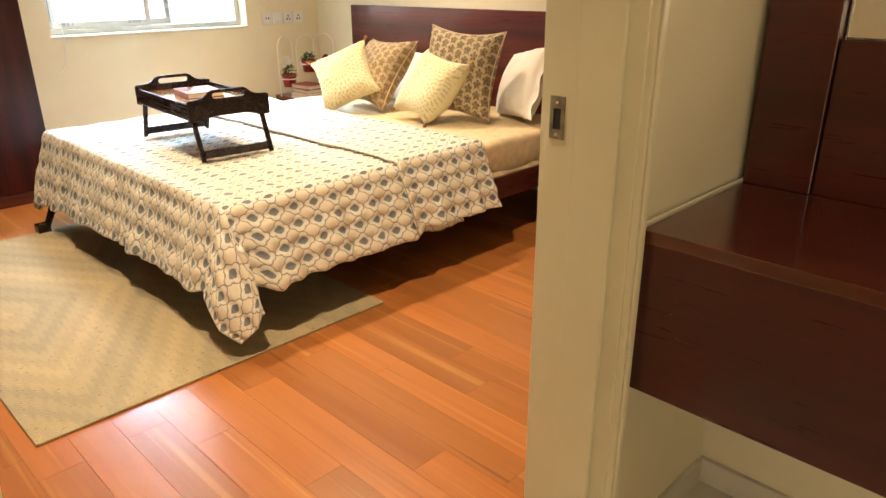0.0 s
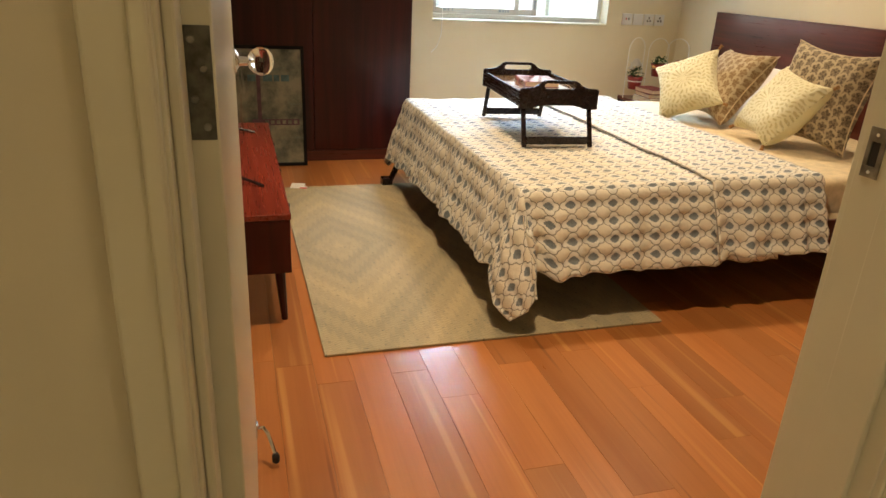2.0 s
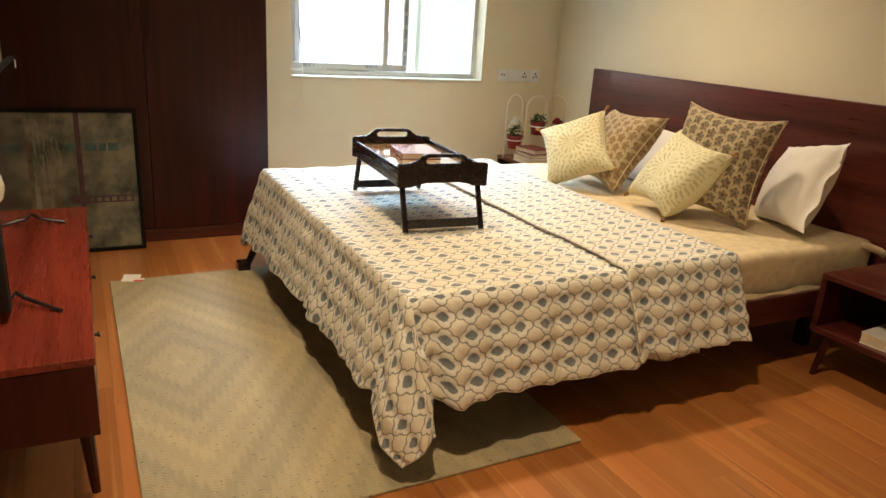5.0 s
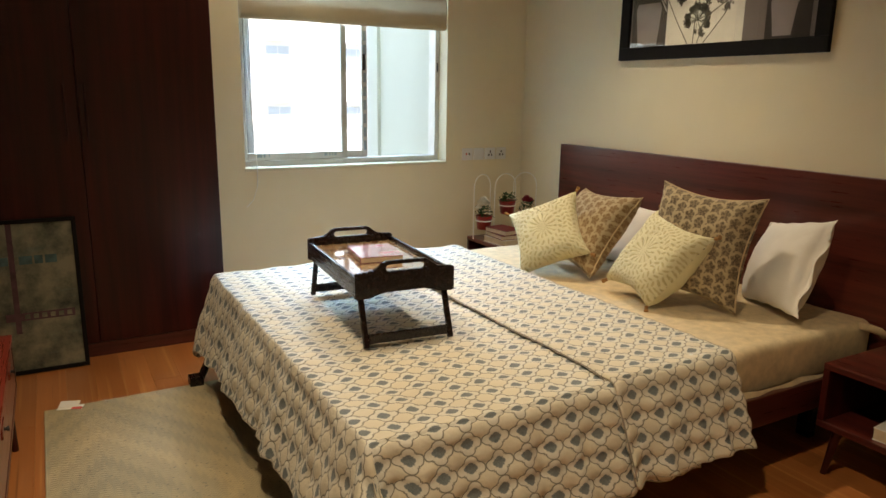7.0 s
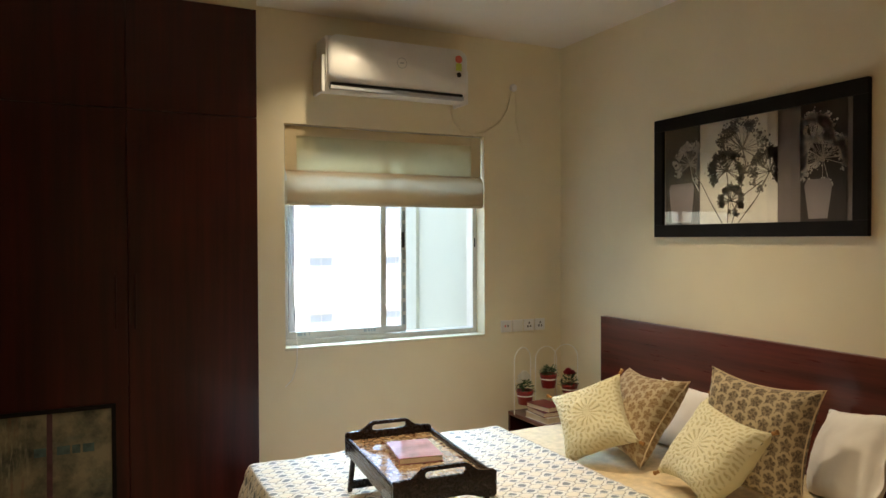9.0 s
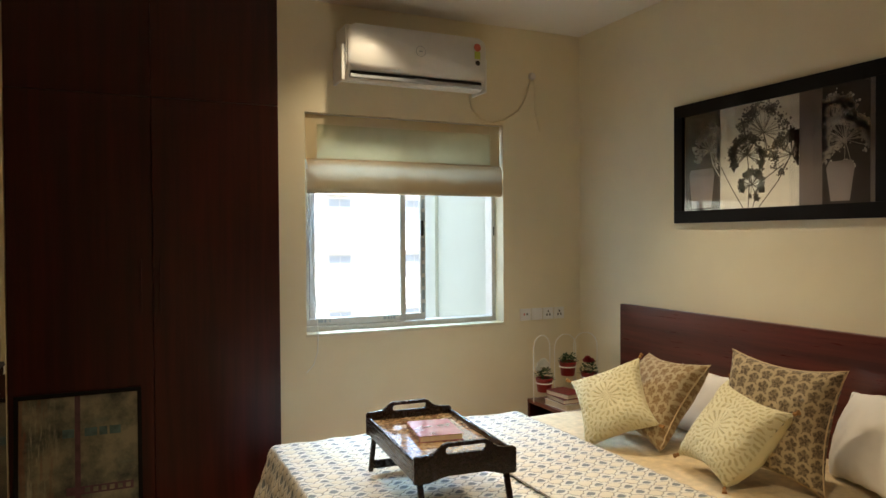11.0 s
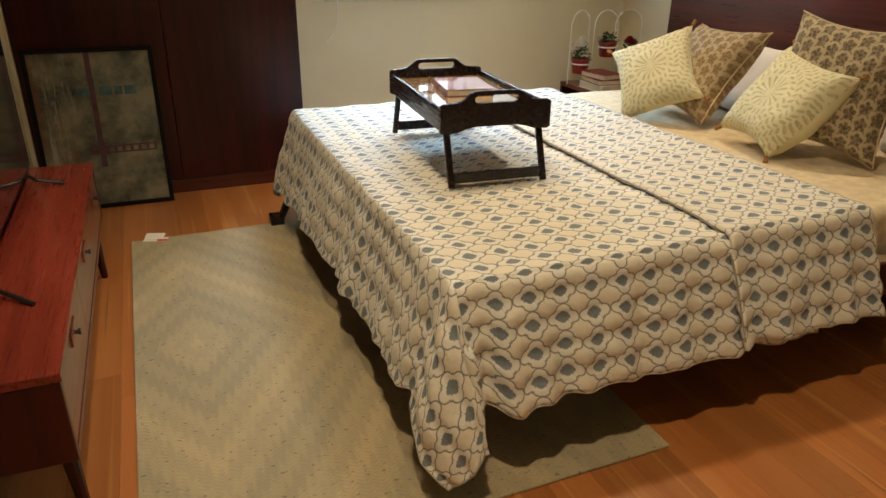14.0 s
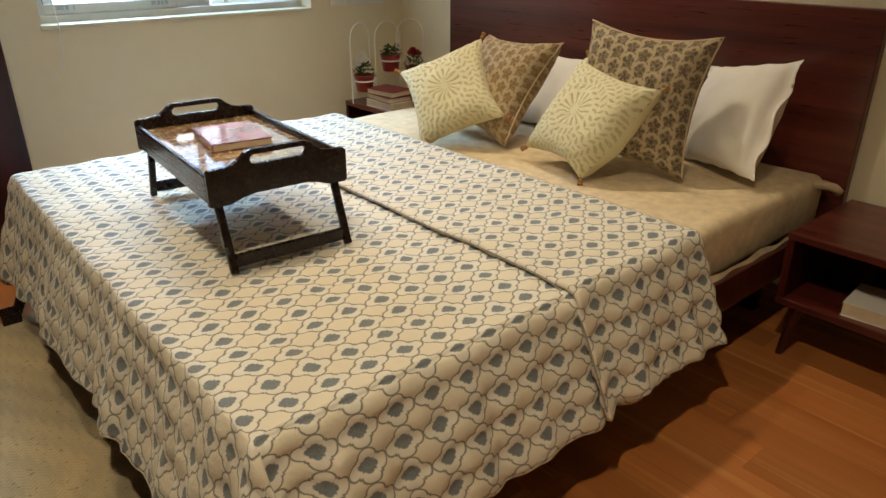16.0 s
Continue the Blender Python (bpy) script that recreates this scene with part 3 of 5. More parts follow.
for x, s, wide in ((DX0, -1, 0.062), (DX1, 1, 0.037)):
    part("jamb", box(min(x, x + s * 0.03), max(x, x + s * 0.03), 0.70, YS + 0.004, 0, DTOP, 0.002), M_CREAM, door_frame)
    part("stop", box(min(x, x - s * 0.012), max(x, x - s * 0.012), 0.735, 0.822, 0, DTOP, 0.003), M_CREAM, door_frame)
    part("casing", box(min(x + s * 0.004, x + s * wide), max(x + s * 0.004, x + s * wide), 0.686, 0.709, 0, DTOP + 0.05, 0.004), M_CREAM, door_frame)
    part("bead", box(min(x + s * 0.006, x + s * 0.022), max(x + s * 0.006, x + s * 0.022), 0.679, 0.6855, 0, DTOP + 0.03, 0.003), M_CREAM, door_frame)
    part("casing", box(min(x + s * 0.004, x + s * wide), max(x + s * 0.004, x + s * wide), YS + 0.001, YS + 0.018, 0, DTOP + 0.05, 0.004), M_CREAM, door_frame)
part("head_jamb", box(DX0 - 0.03, DX1 + 0.03, 0.70, YS + 0.004, DTOP + 0.001, DTOP + 0.03, 0.002), M_CREAM, door_frame)
part("casing", box(DX0 - 0.062, DX1 + 0.037, 0.686, 0.709, DTOP + 0.051, DTOP + 0.11, 0.004), M_CREAM, door_frame)

# Strike plate on the lock jamb.
strike = thing("strike_plate", "worn steel strike plate on the door jamb", "lock plate")
bm = box(DX1 - 0.0025, DX1 + 0.001, 0.850, 0.882, 0.968, 0.986, 0.0005)
box(DX1 - 0.0025, DX1 + 0.001, 0.850, 0.882, 1.024, 1.046, 0.0005, bm)
box(DX1 - 0.0025, DX1 + 0.001, 0.850, 0.858, 0.986, 1.024, 0.0005, bm)
box(DX1 - 0.0025, DX1 + 0.001, 0.874, 0.882, 0.986, 1.024, 0.0005, bm)
part("plate", bm, M_STEEL, strike)
part("latch_hole", box(DX1 - 0.001, DX1 + 0.0015, 0.858, 0.874, 0.986, 1.024, 0), M_GASKET, strike)
for z in (0.977, 1.035):
    part("screw", lathe([(0.0035, 0), (0.003, 0.0012)], 10, pose(DX1 - 0.0025, 0.866, z, 0, -90, 0)), M_CHROME, strike)

# The open door: its own axes run along the leaf (x) from the hinge, y to the wall side.
DOOR = pose(0.186, 0.832, 0, 0, 0, 88.7)
door = thing("door", "cream enamelled flush door standing open into the room", "door", at=(0.186, 0.832, 0), turn=88.7)
part("leaf", box(0, 0.9, 0, 0.036, 0.008, 2.105, 0.0025), M_CREAM, door)
hinge = part("hinge_leaf", box(-0.0015, 0.002, 0.003, 0.033, 1.052, 1.172, 0.0006), M_TARNISH, door, "tarnished steel hinge leaf")
for k, z in enumerate((1.066, 1.096, 1.128, 1.158)):
    part("screw", lathe([(0.0045, 0), (0.0035, 0.0016)], 12, pose(-0.0015, 0.012 + 0.011 * (k % 2), z, 0, -90, 0)), M_STEEL, hinge)
for z in (0.25, 1.86):
    part("hinge_leaf", box(-0.0015, 0.002, 0.003, 0.033, z - 0.06, z + 0.06, 0.0006), M_TARNISH, door, "tarnished steel hinge leaf")
knob = part("door_knob", lathe([(0.027, 0.0), (0.027, 0.005), (0.012, 0.012), (0.010, 0.032)], 20, pose(0.80, 0, 1.035, 90, 0, 0)), M_CHROME, door, "chrome door knob with a clear ball")
part("ball", lathe([(0.012, 0.030), (0.022, 0.036), (0.0295, 0.050), (0.0305, 0.060), (0.026, 0.073), (0.016, 0.081), (0.004, 0.084)], 24, pose(0.80, 0, 1.035, 90, 0, 0)), M_GLASS, knob, "clear glass knob ball", True)
catch = part("door_stop", box(0.775, 0.800, -0.006, 0, 0.075, 0.115, 0.002), M_CHROME, door, "chrome kick-down door stop")
part("arm", tube([(0.787, -0.006, 0.098), (0.787, -0.018, 0.102), (0.782, -0.030, 0.085), (0.755, -0.045, 0.040)], 0.005), M_CHROME, catch)
part("rubber_foot", lathe([(0.006, 0.0), (0.010, 0.004), (0.010, 0.022), (0.006, 0.030)], 14, pose(0.752, -0.047, 0.012, 0, 0, 0)), M_GASKET, catch)

# Console in the passage.
console = thing("wall_console", "dark walnut floating console with a deep front", "console")
part("body", box(1.182, 1.632, -0.55, 0.692, 0.50, 0.802, 0.002), M_HALLWOOD, console)
part("top", box(1.178, 1.634, -0.56, 0.694, 0.8025, 0.826, 0.002), M_HALLTOP, console)
part("back_panel", box(1.600, 1.648, 0.556, 0.692, 0.8265, 2.1, 0.002), M_HALLWOOD, console)
part("back_panel", box(1.606, 1.648, -0.55, 0.553, 0.8265, 1.13, 0.002), M_HALLWOOD, console)
part("mirror_glass", box(1.626, 1.648, -0.55, 0.553, 1.134, 2.1, 0.001), plain("mirror", (0.85, 0.86, 0.85), 0.02, metal=1.0, vary=0.01), console, "tall mirror panel")
part("bead", box(1.170, 1.648, 0.694, 0.700, 0.8265, 0.834, 0.001), M_CREAM, console)

# ---- wardrobe ----
wardrobe = thing("wardrobe", "tall dark mahogany wardrobe with loft doors", "wardrobe")
part("carcass", box(0.052, 1.335, 4.690, 5.25, 0.0, 2.79, 0.002), M_MAHOG, wardrobe)
part("plinth", box(0.056, 1.331, 4.672, 4.689, 0.0, 0.072, 0.002), M_MAHOG_X, wardrobe)
for x0, x1 in ((0.054, 0.690), (0.694, 1.333)):
    d = part("door", box(x0, x1, 4.666, 4.689, 0.076, 2.208, 0.002), M_MAHOG, wardrobe)
    hx = 0.633 if x0 < 0.5 else 0.722
    part("handle", box(hx, hx + 0.008, 4.654, 4.668, 1.11, 1.39, 0.002), M_MAHOG, d, "slim dark wood pull")
    part("loft_door", box(x0, x1, 4.666, 4.689, 2.212, 2.788, 0.002), M_MAHOG, wardrobe)
structure("wardrobe_filler", box(XW, 0.05, 4.67, YN, 0, 2.79, 0), M_WALL, "narrow cream strip beside the wardrobe")

# ---- window ----
window = tagged(new("window_1"), "two-track aluminium sliding window, half open", "", "", "structure")
FY = 4.985
bm = box(WX0, WX1, FY, FY + 0.09, WZ0, WZ0 + 0.035, 0.002)
box(WX0, WX1, FY, FY + 0.09, WZ1 - 0.035, WZ1, 0.002, bm)
box(WX0, WX0 + 0.03, FY, FY + 0.09, WZ0 + 0.035, WZ1 - 0.035, 0.002, bm)
box(WX1 - 0.03, WX1, FY, FY + 0.09, WZ0 + 0.035, WZ1 - 0.035, 0.002, bm)
part("window_frame", bm, M_ALU, window)
part("window_sill", box(WX0 - 0.004, WX1 + 0.004, YN - 0.006, FY, WZ0 - 0.012, WZ0 + 0.004, 0.002), M_CREAM, window, "cream painted sill")


def sash(x0, x1, y, parent, first=0.036):
    bm = box(x0, x0 + first, y, y + 0.028, WZ0 + 0.037, WZ1 - 0.037, 0.002)
    box(x1 - 0.036, x1, y, y + 0.028, WZ0 + 0.037, WZ1 - 0.037, 0.002, bm)
    box(x0 + first, x1 - 0.036, y, y + 0.028, WZ0 + 0.037, WZ0 + 0.078, 0.002, bm)
    box(x0 + first, x1 - 0.036, y, y + 0.028, WZ1 - 0.078, WZ1 - 0.037, 0.002, bm)
    s = part("sash", bm, M_ALU, parent)
    p = part("pane", box(x0 + first - 0.001, x1 - 0.035, y + 0.011, y + 0.016, WZ0 + 0.077, WZ1 - 0.077, 0), M_GLASS, s, "clear glass pane")
    p.visible_shadow = False
    part("gasket", box(x0 + first - 0.002, x0 + first + 0.004, y + 0.004, y + 0.0105, WZ0 + 0.078, WZ1 - 0.078, 0), M_GASKET, s, "black rubber seal")
    return s


sash_a = sash(1.561, 2.205, FY + 0.012, window, 0.016)
sash_b = sash(1.585, 2.36, FY + 0.052, window)
part("latch", box(2.328, 2.346, FY + 0.046, FY + 0.052, 1.50, 1.60, 0.002), M_BLACK, sash_b)
part("latch", box(2.834, 2.842, FY - 0.006, FY, 1.50, 1.56, 0.002), M_BLACK, window)
for k in range(9):
    part("sticker", box(2.333, 2.352, FY + 0.049, FY + 0.0515, 1.0 + 0.085 * k, 1.06 + 0.085 * k, 0), M_TAPE, sash_b)
for x, w in ((1.63, 0.03), (1.668, 0.012), (1.70, 0.006), (2.05, 0.02), (2.078, 0.014), (2.098, 0.01), (2.114, 0.016)):
    part("sticker", box(x, x + w, FY + 0.0095, FY + 0.0118, 0.974, 0.992, 0), M_TAPE, sash_a)

# ---- outside ----
structure("ground", box(-150, 150, 5.6, 300, -9.3, -9.2, 0), M_GROUND, "pale concrete ground far below the window")
structure("outside_return", box(2.862, 3.3, YN + 0.202, 5.95, -9.2, 6, 0), M_FIN, "pale plastered wall outside the window")
structure("outside_pier", box(2.835, 3.3, 5.95, 6.15, -9.2, 6, 0), M_FIN, "pale plastered pier outside the window")
block = thing("apartment_building", "sunlit white apartment building across the gap", "building")
part("wall", box(-14, 40, 38.0, 50, -9.2, 10.5, 0), M_FACADE, block)
part("roof", box(-14.3, 40.3, 37.7, 50.3, 10.5, 10.9, 0), M_GREY, block)
for fl in range(5):
    for k in range(10):
        x, z = -6.9 + 4.4 * k, -6.9 + 3.1 * fl
        w = part("window", box(x, x + 1.3, 37.94, 38.0, z, z + 1.25, 0), M_ALU, block)
        for q in (0, 1):
            part("pane", box(x + 0.06 + 0.61 * q, x + 0.63 + 0.61 * q, 37.92, 37.94, z + 0.06, z + 1.19, 0), M_FARGLASS, w)
        part("sunshade", box(x - 0.2, x + 1.5, 37.4, 37.999, z + 1.45, z + 1.55, 0), M_FACADE, block)

# ---- bed ----
BX0, BX1, BY0, BY1, BZ = 1.19, 3.40, 2.30, 4.15, 0.495
bed = thing("bed", "low mahogany double bed with a plain plank headboard", "bed")
part("headboard", box(3.428, 3.468, 2.245, 4.392, 0.12, 1.06, 0.004), M_MAHOG_Y, bed)
part("side_rail", box(1.191, 3.427, 2.262, 2.29, 0.215, 0.33, 0.004), M_MAHOG_X, bed)
part("side_rail", box(1.191, 3.427, 4.16, 4.188, 0.215, 0.33, 0.004), M_MAHOG_X, bed)
part("foot_rail", box(1.166, 1.190, 2.262, 4.188, 0.215, 0.325, 0.004), M_MAHOG_Y, bed)
part("slat_base", box(1.191, 3.427, 2.291, 4.159, 0.26, 0.30, 0.002), M_MAHOG_X, bed)
part("leg", taper(1.182, 4.06, 0.0, 0.25, 0.018, 0.024, (-0.118, 0.0)), M_ESPRESSO, bed)
part("glide", box(1.025, 1.088, 4.025, 4.095, 0.0, 0.05, 0.006), M_ESPRESSO, bed)
for x, y in ((1.24, 2.45), (3.2, 2.40), (3.2, 4.05)):
    part("leg", box(x - 0.022, x + 0.022, y - 0.03, y + 0.03, 0.0, 0.27, 0.006), M_ESPRESSO, bed)


def wobble(p, s, seed=0.0):
    return noise.noise(Vector((p[0] * s + seed, p[1] * s - seed, p[2] * s + 2 * seed)))


def soft_box(x0, x1, y0, y1, z0, z1, r, sag, name, material, parent=None, label=""):
    """A mattress: a rounded, slightly uneven block."""
    bm = bmesh.new()
    bmesh.ops.create_cube(bm, size=1, matrix=Matrix.Translation(((x0 + x1) / 2, (y0 + y1) / 2, (z0 + z1) / 2)) @ Matrix.Diagonal((x1 - x0, y1 - y0, z1 - z0, 1)))
    bmesh.ops.bevel(bm, geom=bm.edges[:], offset=r, segments=4, affect="EDGES", profile=0.5)
    bmesh.ops.subdivide_edges(bm, edges=[e for e in bm.edges if e.calc_length() > 0.25], cuts=24, use_grid_fill=True)
    for v in bm.verts:
        v.co += Vector((wobble(v.co, 9, 3), wobble(v.co, 9, 5), wobble(v.co, 6, 7))) * sag
    return part(name, bm, material, parent, label, True)


mattress = tagged(soft_box(BX0 + 0.01, BX1 + 0.02, BY0 + 0.01, BY1, 0.302, BZ, 0.035, 0.006, "mattress", M_SHEET), "thick mattress in a cream fitted bedsheet", "mattress")
bm = tube([(3.33, 2.32, 0.482), (3.37, 2.29, 0.472), (3.395, 2.268, 0.462), (3.41, 2.255, 0.445)], 0.016)
part("sheet_corner", bm, M_SHEET, mattress, "gathered corner of the bedsheet", True)
bm = sheet(60, 3, lambda u, v: (2.3 + 1.1 * u, 2.286 - 0.012 * v - 0.004 * math.sin(40 * u), 0.345 - 0.03 * v + 0.006 * math.sin(23 * u + 1)))
part("sheet_hem", bm, M_SHEET, mattress, "", True)


def quilt_point(s, t, lift, flare):
    """Lays the cloth point (s from the foot edge, t from the south edge) over the mattress."""
    a, b, c = max(0.0, -s), max(0.0, -t), max(0.0, t - (BY1 - BY0))
    side = max(b, c)
    rho = math.hypot(a, side)
    if rho > 0.42 and min(a, side) > 0:
        shrink = (0.42 + 0.5 * (rho - 0.42)) / rho
        a, b, side, rho = a * shrink, b * shrink, side * shrink, rho * shrink
    turn = math.atan2(side, a) if rho > 0 else 0.0
    ear = math.sin(2 * turn) if min(a, side) > 0 else 0.0
    k = min(1.0, rho / 0.3)
    drop = math.sqrt(rho * rho + 0.03 ** 2) - 0.03
    x = BX0 + max(0.0, s) - a * 0.27 + k * ear * (0.20 * max(0.0, math.sin(turn) - 0.5) - 0.03 * math.cos(turn))
    y = BY0 + min(max(t, 0.0), BY1 - BY0)
    y += -b * flare + c * 0.2
    if b > 0:
        y -= 0.09 * k * ear * math.sin(turn)
    z = BZ + lift - drop * 0.95 - 0.03 * k * ear
    p = Vector((x, y, z))
    # Loose folds that grow towards the hem, a deep crease beside the corner, and the puffed quilting.
    if a > 0 and side < 0.02:
        p.x += k * (0.007 * math.sin(t * 19 + 2 * math.sin(t * 7)) + 0.026 * noise.noise(Vector((t * 17, 3.3, 0))))
        p.z += k * (0.016 * noise.noise(Vector((t * 11, 1.1, 0))) - 0.045 * min(1.0, max(0.0, (t - 1.1) / 0.6)))
    if b > 0 and a == 0:
        p.y += k * (0.006 * math.sin(s * 17 + 2 * math.sin(s * 7)) + 0.022 * noise.noise(Vector((s * 17, 7.7, 0))))
        p.z += k * 0.016 * noise.noise(Vector((s * 11, 5.1, 0)))
        p.y += k * (0.028 * math.exp(-((s - 0.060) / 0.022) ** 2) - 0.012 * math.exp(-((s - 0.12) / 0.04) ** 2))
        p.z -= k * 0.015 * math.exp(-((s - 0.13) / 0.04) ** 2)
    puff = (0.012 if b > 0 else 0.006 if a > 0 else 0.003) * abs(math.sin(math.pi * ((t + 0.016) / PRINT_Y if a == 0 else (s - 0.007) / PRINT_X))) ** 0.7
    n = Vector((-0.8 if a > 0 else 0, -0.8 if b > 0 else 0, 1 if rho < 0.04 else 0.25)).normalized()
    p += n * (puff + 0.006 * wobble(p, 7, 1) + 0.006 * wobble(p, 17, 4))
    return p


M_BIND = plain("cream_binding", (0.46, 0.40, 0.32), 0.9, vary=0.08, scale=40)
M_FOLDSHADE = plain("fold_shade", (0.27, 0.24, 0.20), 0.9, vary=0.2, scale=40)


def quilt(name, s0, s1, t0, t1, lift, ns, nt, flare, label, shift=(0, 0)):
    f = lambda u, v: quilt_point(s0 + (s1 - s0) * u, t0 + (t1 - t0) * v, lift, flare)
    bm = sheet(ns, nt, f, uv=lambda u, v: (s0 + (s1 - s0) * u + shift[0], t0 + (t1 - t0) * v + shift[1]))
    ob = part(name, bm, M_QUILT, None, "", True)
    so = ob.modifiers.new("thickness", "SOLIDIFY")
    so.thickness, so.offset = 0.012, -1
    hem = [f(0, k / 160) for k in range(161)] if s0 < 0 else [f(k / 40, 0) for k in range(41)]
    if s0 < 0:
        hem = [f(k / 80, 0) for k in range(80, 0, -1)] + hem
    part("binding", tube(hem, 0.0016, 6), M_BIND, ob, "thin cream stitched binding", True)
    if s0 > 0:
        # Shade along the fold's edge, put in as a thin dark grey tube.
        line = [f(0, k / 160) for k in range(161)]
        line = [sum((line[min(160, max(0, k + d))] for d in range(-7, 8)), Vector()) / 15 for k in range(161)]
        part("binding", tube([p - Vector((0.003, 0, 0.006)) for p in line], 0.0026, 8), M_FOLDSHADE, ob, "dark grey line painted as shade under the turned-back fold", True)
        part("binding", tube([f(1, k / 160) for k in range(161)], 0.002, 6), M_BIND, ob, "thin cream stitched binding", True)
    return tagged(ob, label, "quilt")


quilt("quilt", -0.365, 1.10, -0.345, 2.13, 0.012, 150, 240, 0.36, "cream quilted bedspread printed with a grey quatrefoil trellis", (-0.007, 0.016))
quilt("quilt_fold", 0.80, 1.33, -0.335, 2.12, 0.030, 60, 240, 0.42, "turned-back upper part of the grey and cream quilt", (0.02, 0.016))


# ---- pillows and cushions ----
def cushion(name, w, h, thick, material, at, rot, label, category="cushion", pinch=0.90, piping=None, tassels=False, ruffle=0.0, seed=0.0, lump=1.0, flange=0.0, back=None, slump=0.0, tuck=0.0):
    def f(side):
        def g(u, v):
            a, b = 2 * u - 1, 2 * v - 1
            e = (1 - min(1.0, abs(a) / (1 - flange)) ** 2.6) * (1 - abs(b) ** 2.6)
            d = side * (0.0012 * (flange > 0) + thick / 2 * max(0.0, e) ** 0.42)
            inx = 1 - (1 - pinch) * (1 - abs(b) ** 2) * abs(a) ** 3 * 1.3
            inz = 1 - (1 - pinch) * (1 - abs(a) ** 2) * abs(b) ** 3 * 1.3
            x, z = a * w / 2 * inx, b * h / 2 * inz
            x += ruffle * abs(a) ** 6 * math.sin(b * 14 + seed) * 0.5
            z += ruffle * abs(b) ** 6 * math.sin(a * 14 + seed) * 0.5
            d += (0.010 * wobble((x, z, seed), 9, seed) + 0.006 * wobble((x, z, seed), 22, seed) * lump) * max(0, e) ** 0.3 * side
            if flange:
                d += 0.010 * max(0.0, abs(a) - 1 + flange) / flange * math.sin(b * 8 + seed * 3)
            z += slump * a * (b + 1) / 2
            x -= tuck * (a + 1) / 2 * max(0.0, -b) ** 1.5
            z += 0.2 * tuck * (a + 1) / 2 * max(0.0, -b) ** 1.5
            # Pleats that run in from the corners.
            c = abs(a) * abs(b)
            d += side * 0.006 * lump * c ** 3 * (1 - c) * 4 * math.sin(38 * (abs(a) - abs(b)) + seed)
            return (x, d, z)
        return g
    uv = lambda u, v: ((u - 0.5) * w, (v - 0.5) * h)
    bm = sheet(40, 40, f(-1), uv=uv)
    join(bm, sheet(40, 40, f(1), uv=uv))
    bmesh.ops.remove_doubles(bm, verts=bm.verts, dist=0.0004)
    ob = part(name, bm, material, None, "", True)
    if back is not None:
        ob.data.materials.append(back)
        for p in ob.data.polygons:
            p.material_index = int(p.center.y > 0)
    ob.matrix_basis = pose(*at, *rot)
    tagged(ob, label, category)
    if piping:
        pts = []
        for k in range(80):
            q = k / 20
            a, b = ((2 * q - 1, -1), (1, 2 * q - 3), (5 - 2 * q, 1), (-1, 7 - 2 * q))[int(q)]
            x, d, z = f(1)((a + 1) / 2, (b + 1) / 2)
            pts.append((x, d, z))
        pts.append(pts[0])
        part("piping", tube(pts, 0.004, 6), piping, ob, "", True)
    if tassels:
        for a, b in ((-1, -1), (1, -1), (1, 1), (-1, 1)):
            cx, cy, cz = f(1)((a + 1) / 2, (b + 1) / 2)
            m = Matrix.Translation((cx * 0.985, cy, cz * 0.985)) @ Matrix.Rotation(math.atan2(a, -b), 4, "Y").inverted()
            part("tassel", lathe([(0.003, 0.004), (0.007, 0.0), (0.0085, -0.006), (0.006, -0.011), (0.009, -0.016), (0.010, -0.024)], 10, m), M_TASSEL, ob, "small ochre thread tassel")
    return ob


M_PIPE = plain("beige_piping", (0.55, 0.43, 0.27), 0.9)
cushion("pillow", 0.47, 0.385, 0.17, M_PILLOW, (3.205, 2.592, 0.688), (-20.7, -6.3, -116.8), "plain white cotton pillow leaning on the headboard", "pillow", ruffle=0.004, seed=1.3, lump=0.8, flange=0.13, slump=0.022, pinch=0.95)
cushion("pillow", 0.62, 0.35, 0.15, M_PILLOW, (3.20, 3.40, 0.648), (-26, 0, -92), "plain white cotton pillow behind the printed cushion", "pillow", ruffle=0.004, seed=4.1, lump=0.5, flange=0.09)
cushion("printed_cushion", 0.475, 0.480, 0.20, M_BLOCK, (2.935, 2.816, 0.755), (-15.5, 3, -79), "beige cushion block-printed with dark brown flowers", piping=M_PIPE, seed=2.2, pinch=0.88)
cushion("printed_cushion", 0.445, 0.436, 0.19, M_BLOCKG, (2.895, 3.468, 0.708), (-34, 3, -97), "beige cushion block-printed with golden brown flowers", piping=M_PIPE, seed=6.6, pinch=0.88, slump=0.022)
cushion("applique_cushion", 0.40, 0.40, 0.19, M_CUT, (2.785, 2.895, 0.682), (-34, 8, -103), "pale yellow applique cushion with ochre corner tassels", tassels=True, seed=3.3, pinch=0.86, back=M_YELLOW, tuck=0.075)
cushion("applique_cushion", 0.37, 0.36, 0.18, M_CUT, (2.67, 3.507, 0.698), (-36, -23, -47), "pale yellow applique cushion with ochre corner tassels", tassels=True, seed=5.2, pinch=0.86, back=M_YELLOW)


# ---- rug and what lies on it ----
rug = tagged(part("rug", box(-0.655, 0.655, -0.975, 0.975, 0, 0.009, 0.003), M_RUG), "flat woven rug in faded green and beige lozenges", "rug")
rug.matrix_basis = pose(1.09, 3.087, 0.0005, 0, 0, 0.4)
tag = thing("paper_tag", "small folded white and red paper tag on the rug corner", "tag", at=(0.53, 4.045, 0.010), turn=-18)
part("lower_flap", box(-0.05, 0.05, -0.025, 0.02, 0, 0.0012, 0), M_CARD, tag)
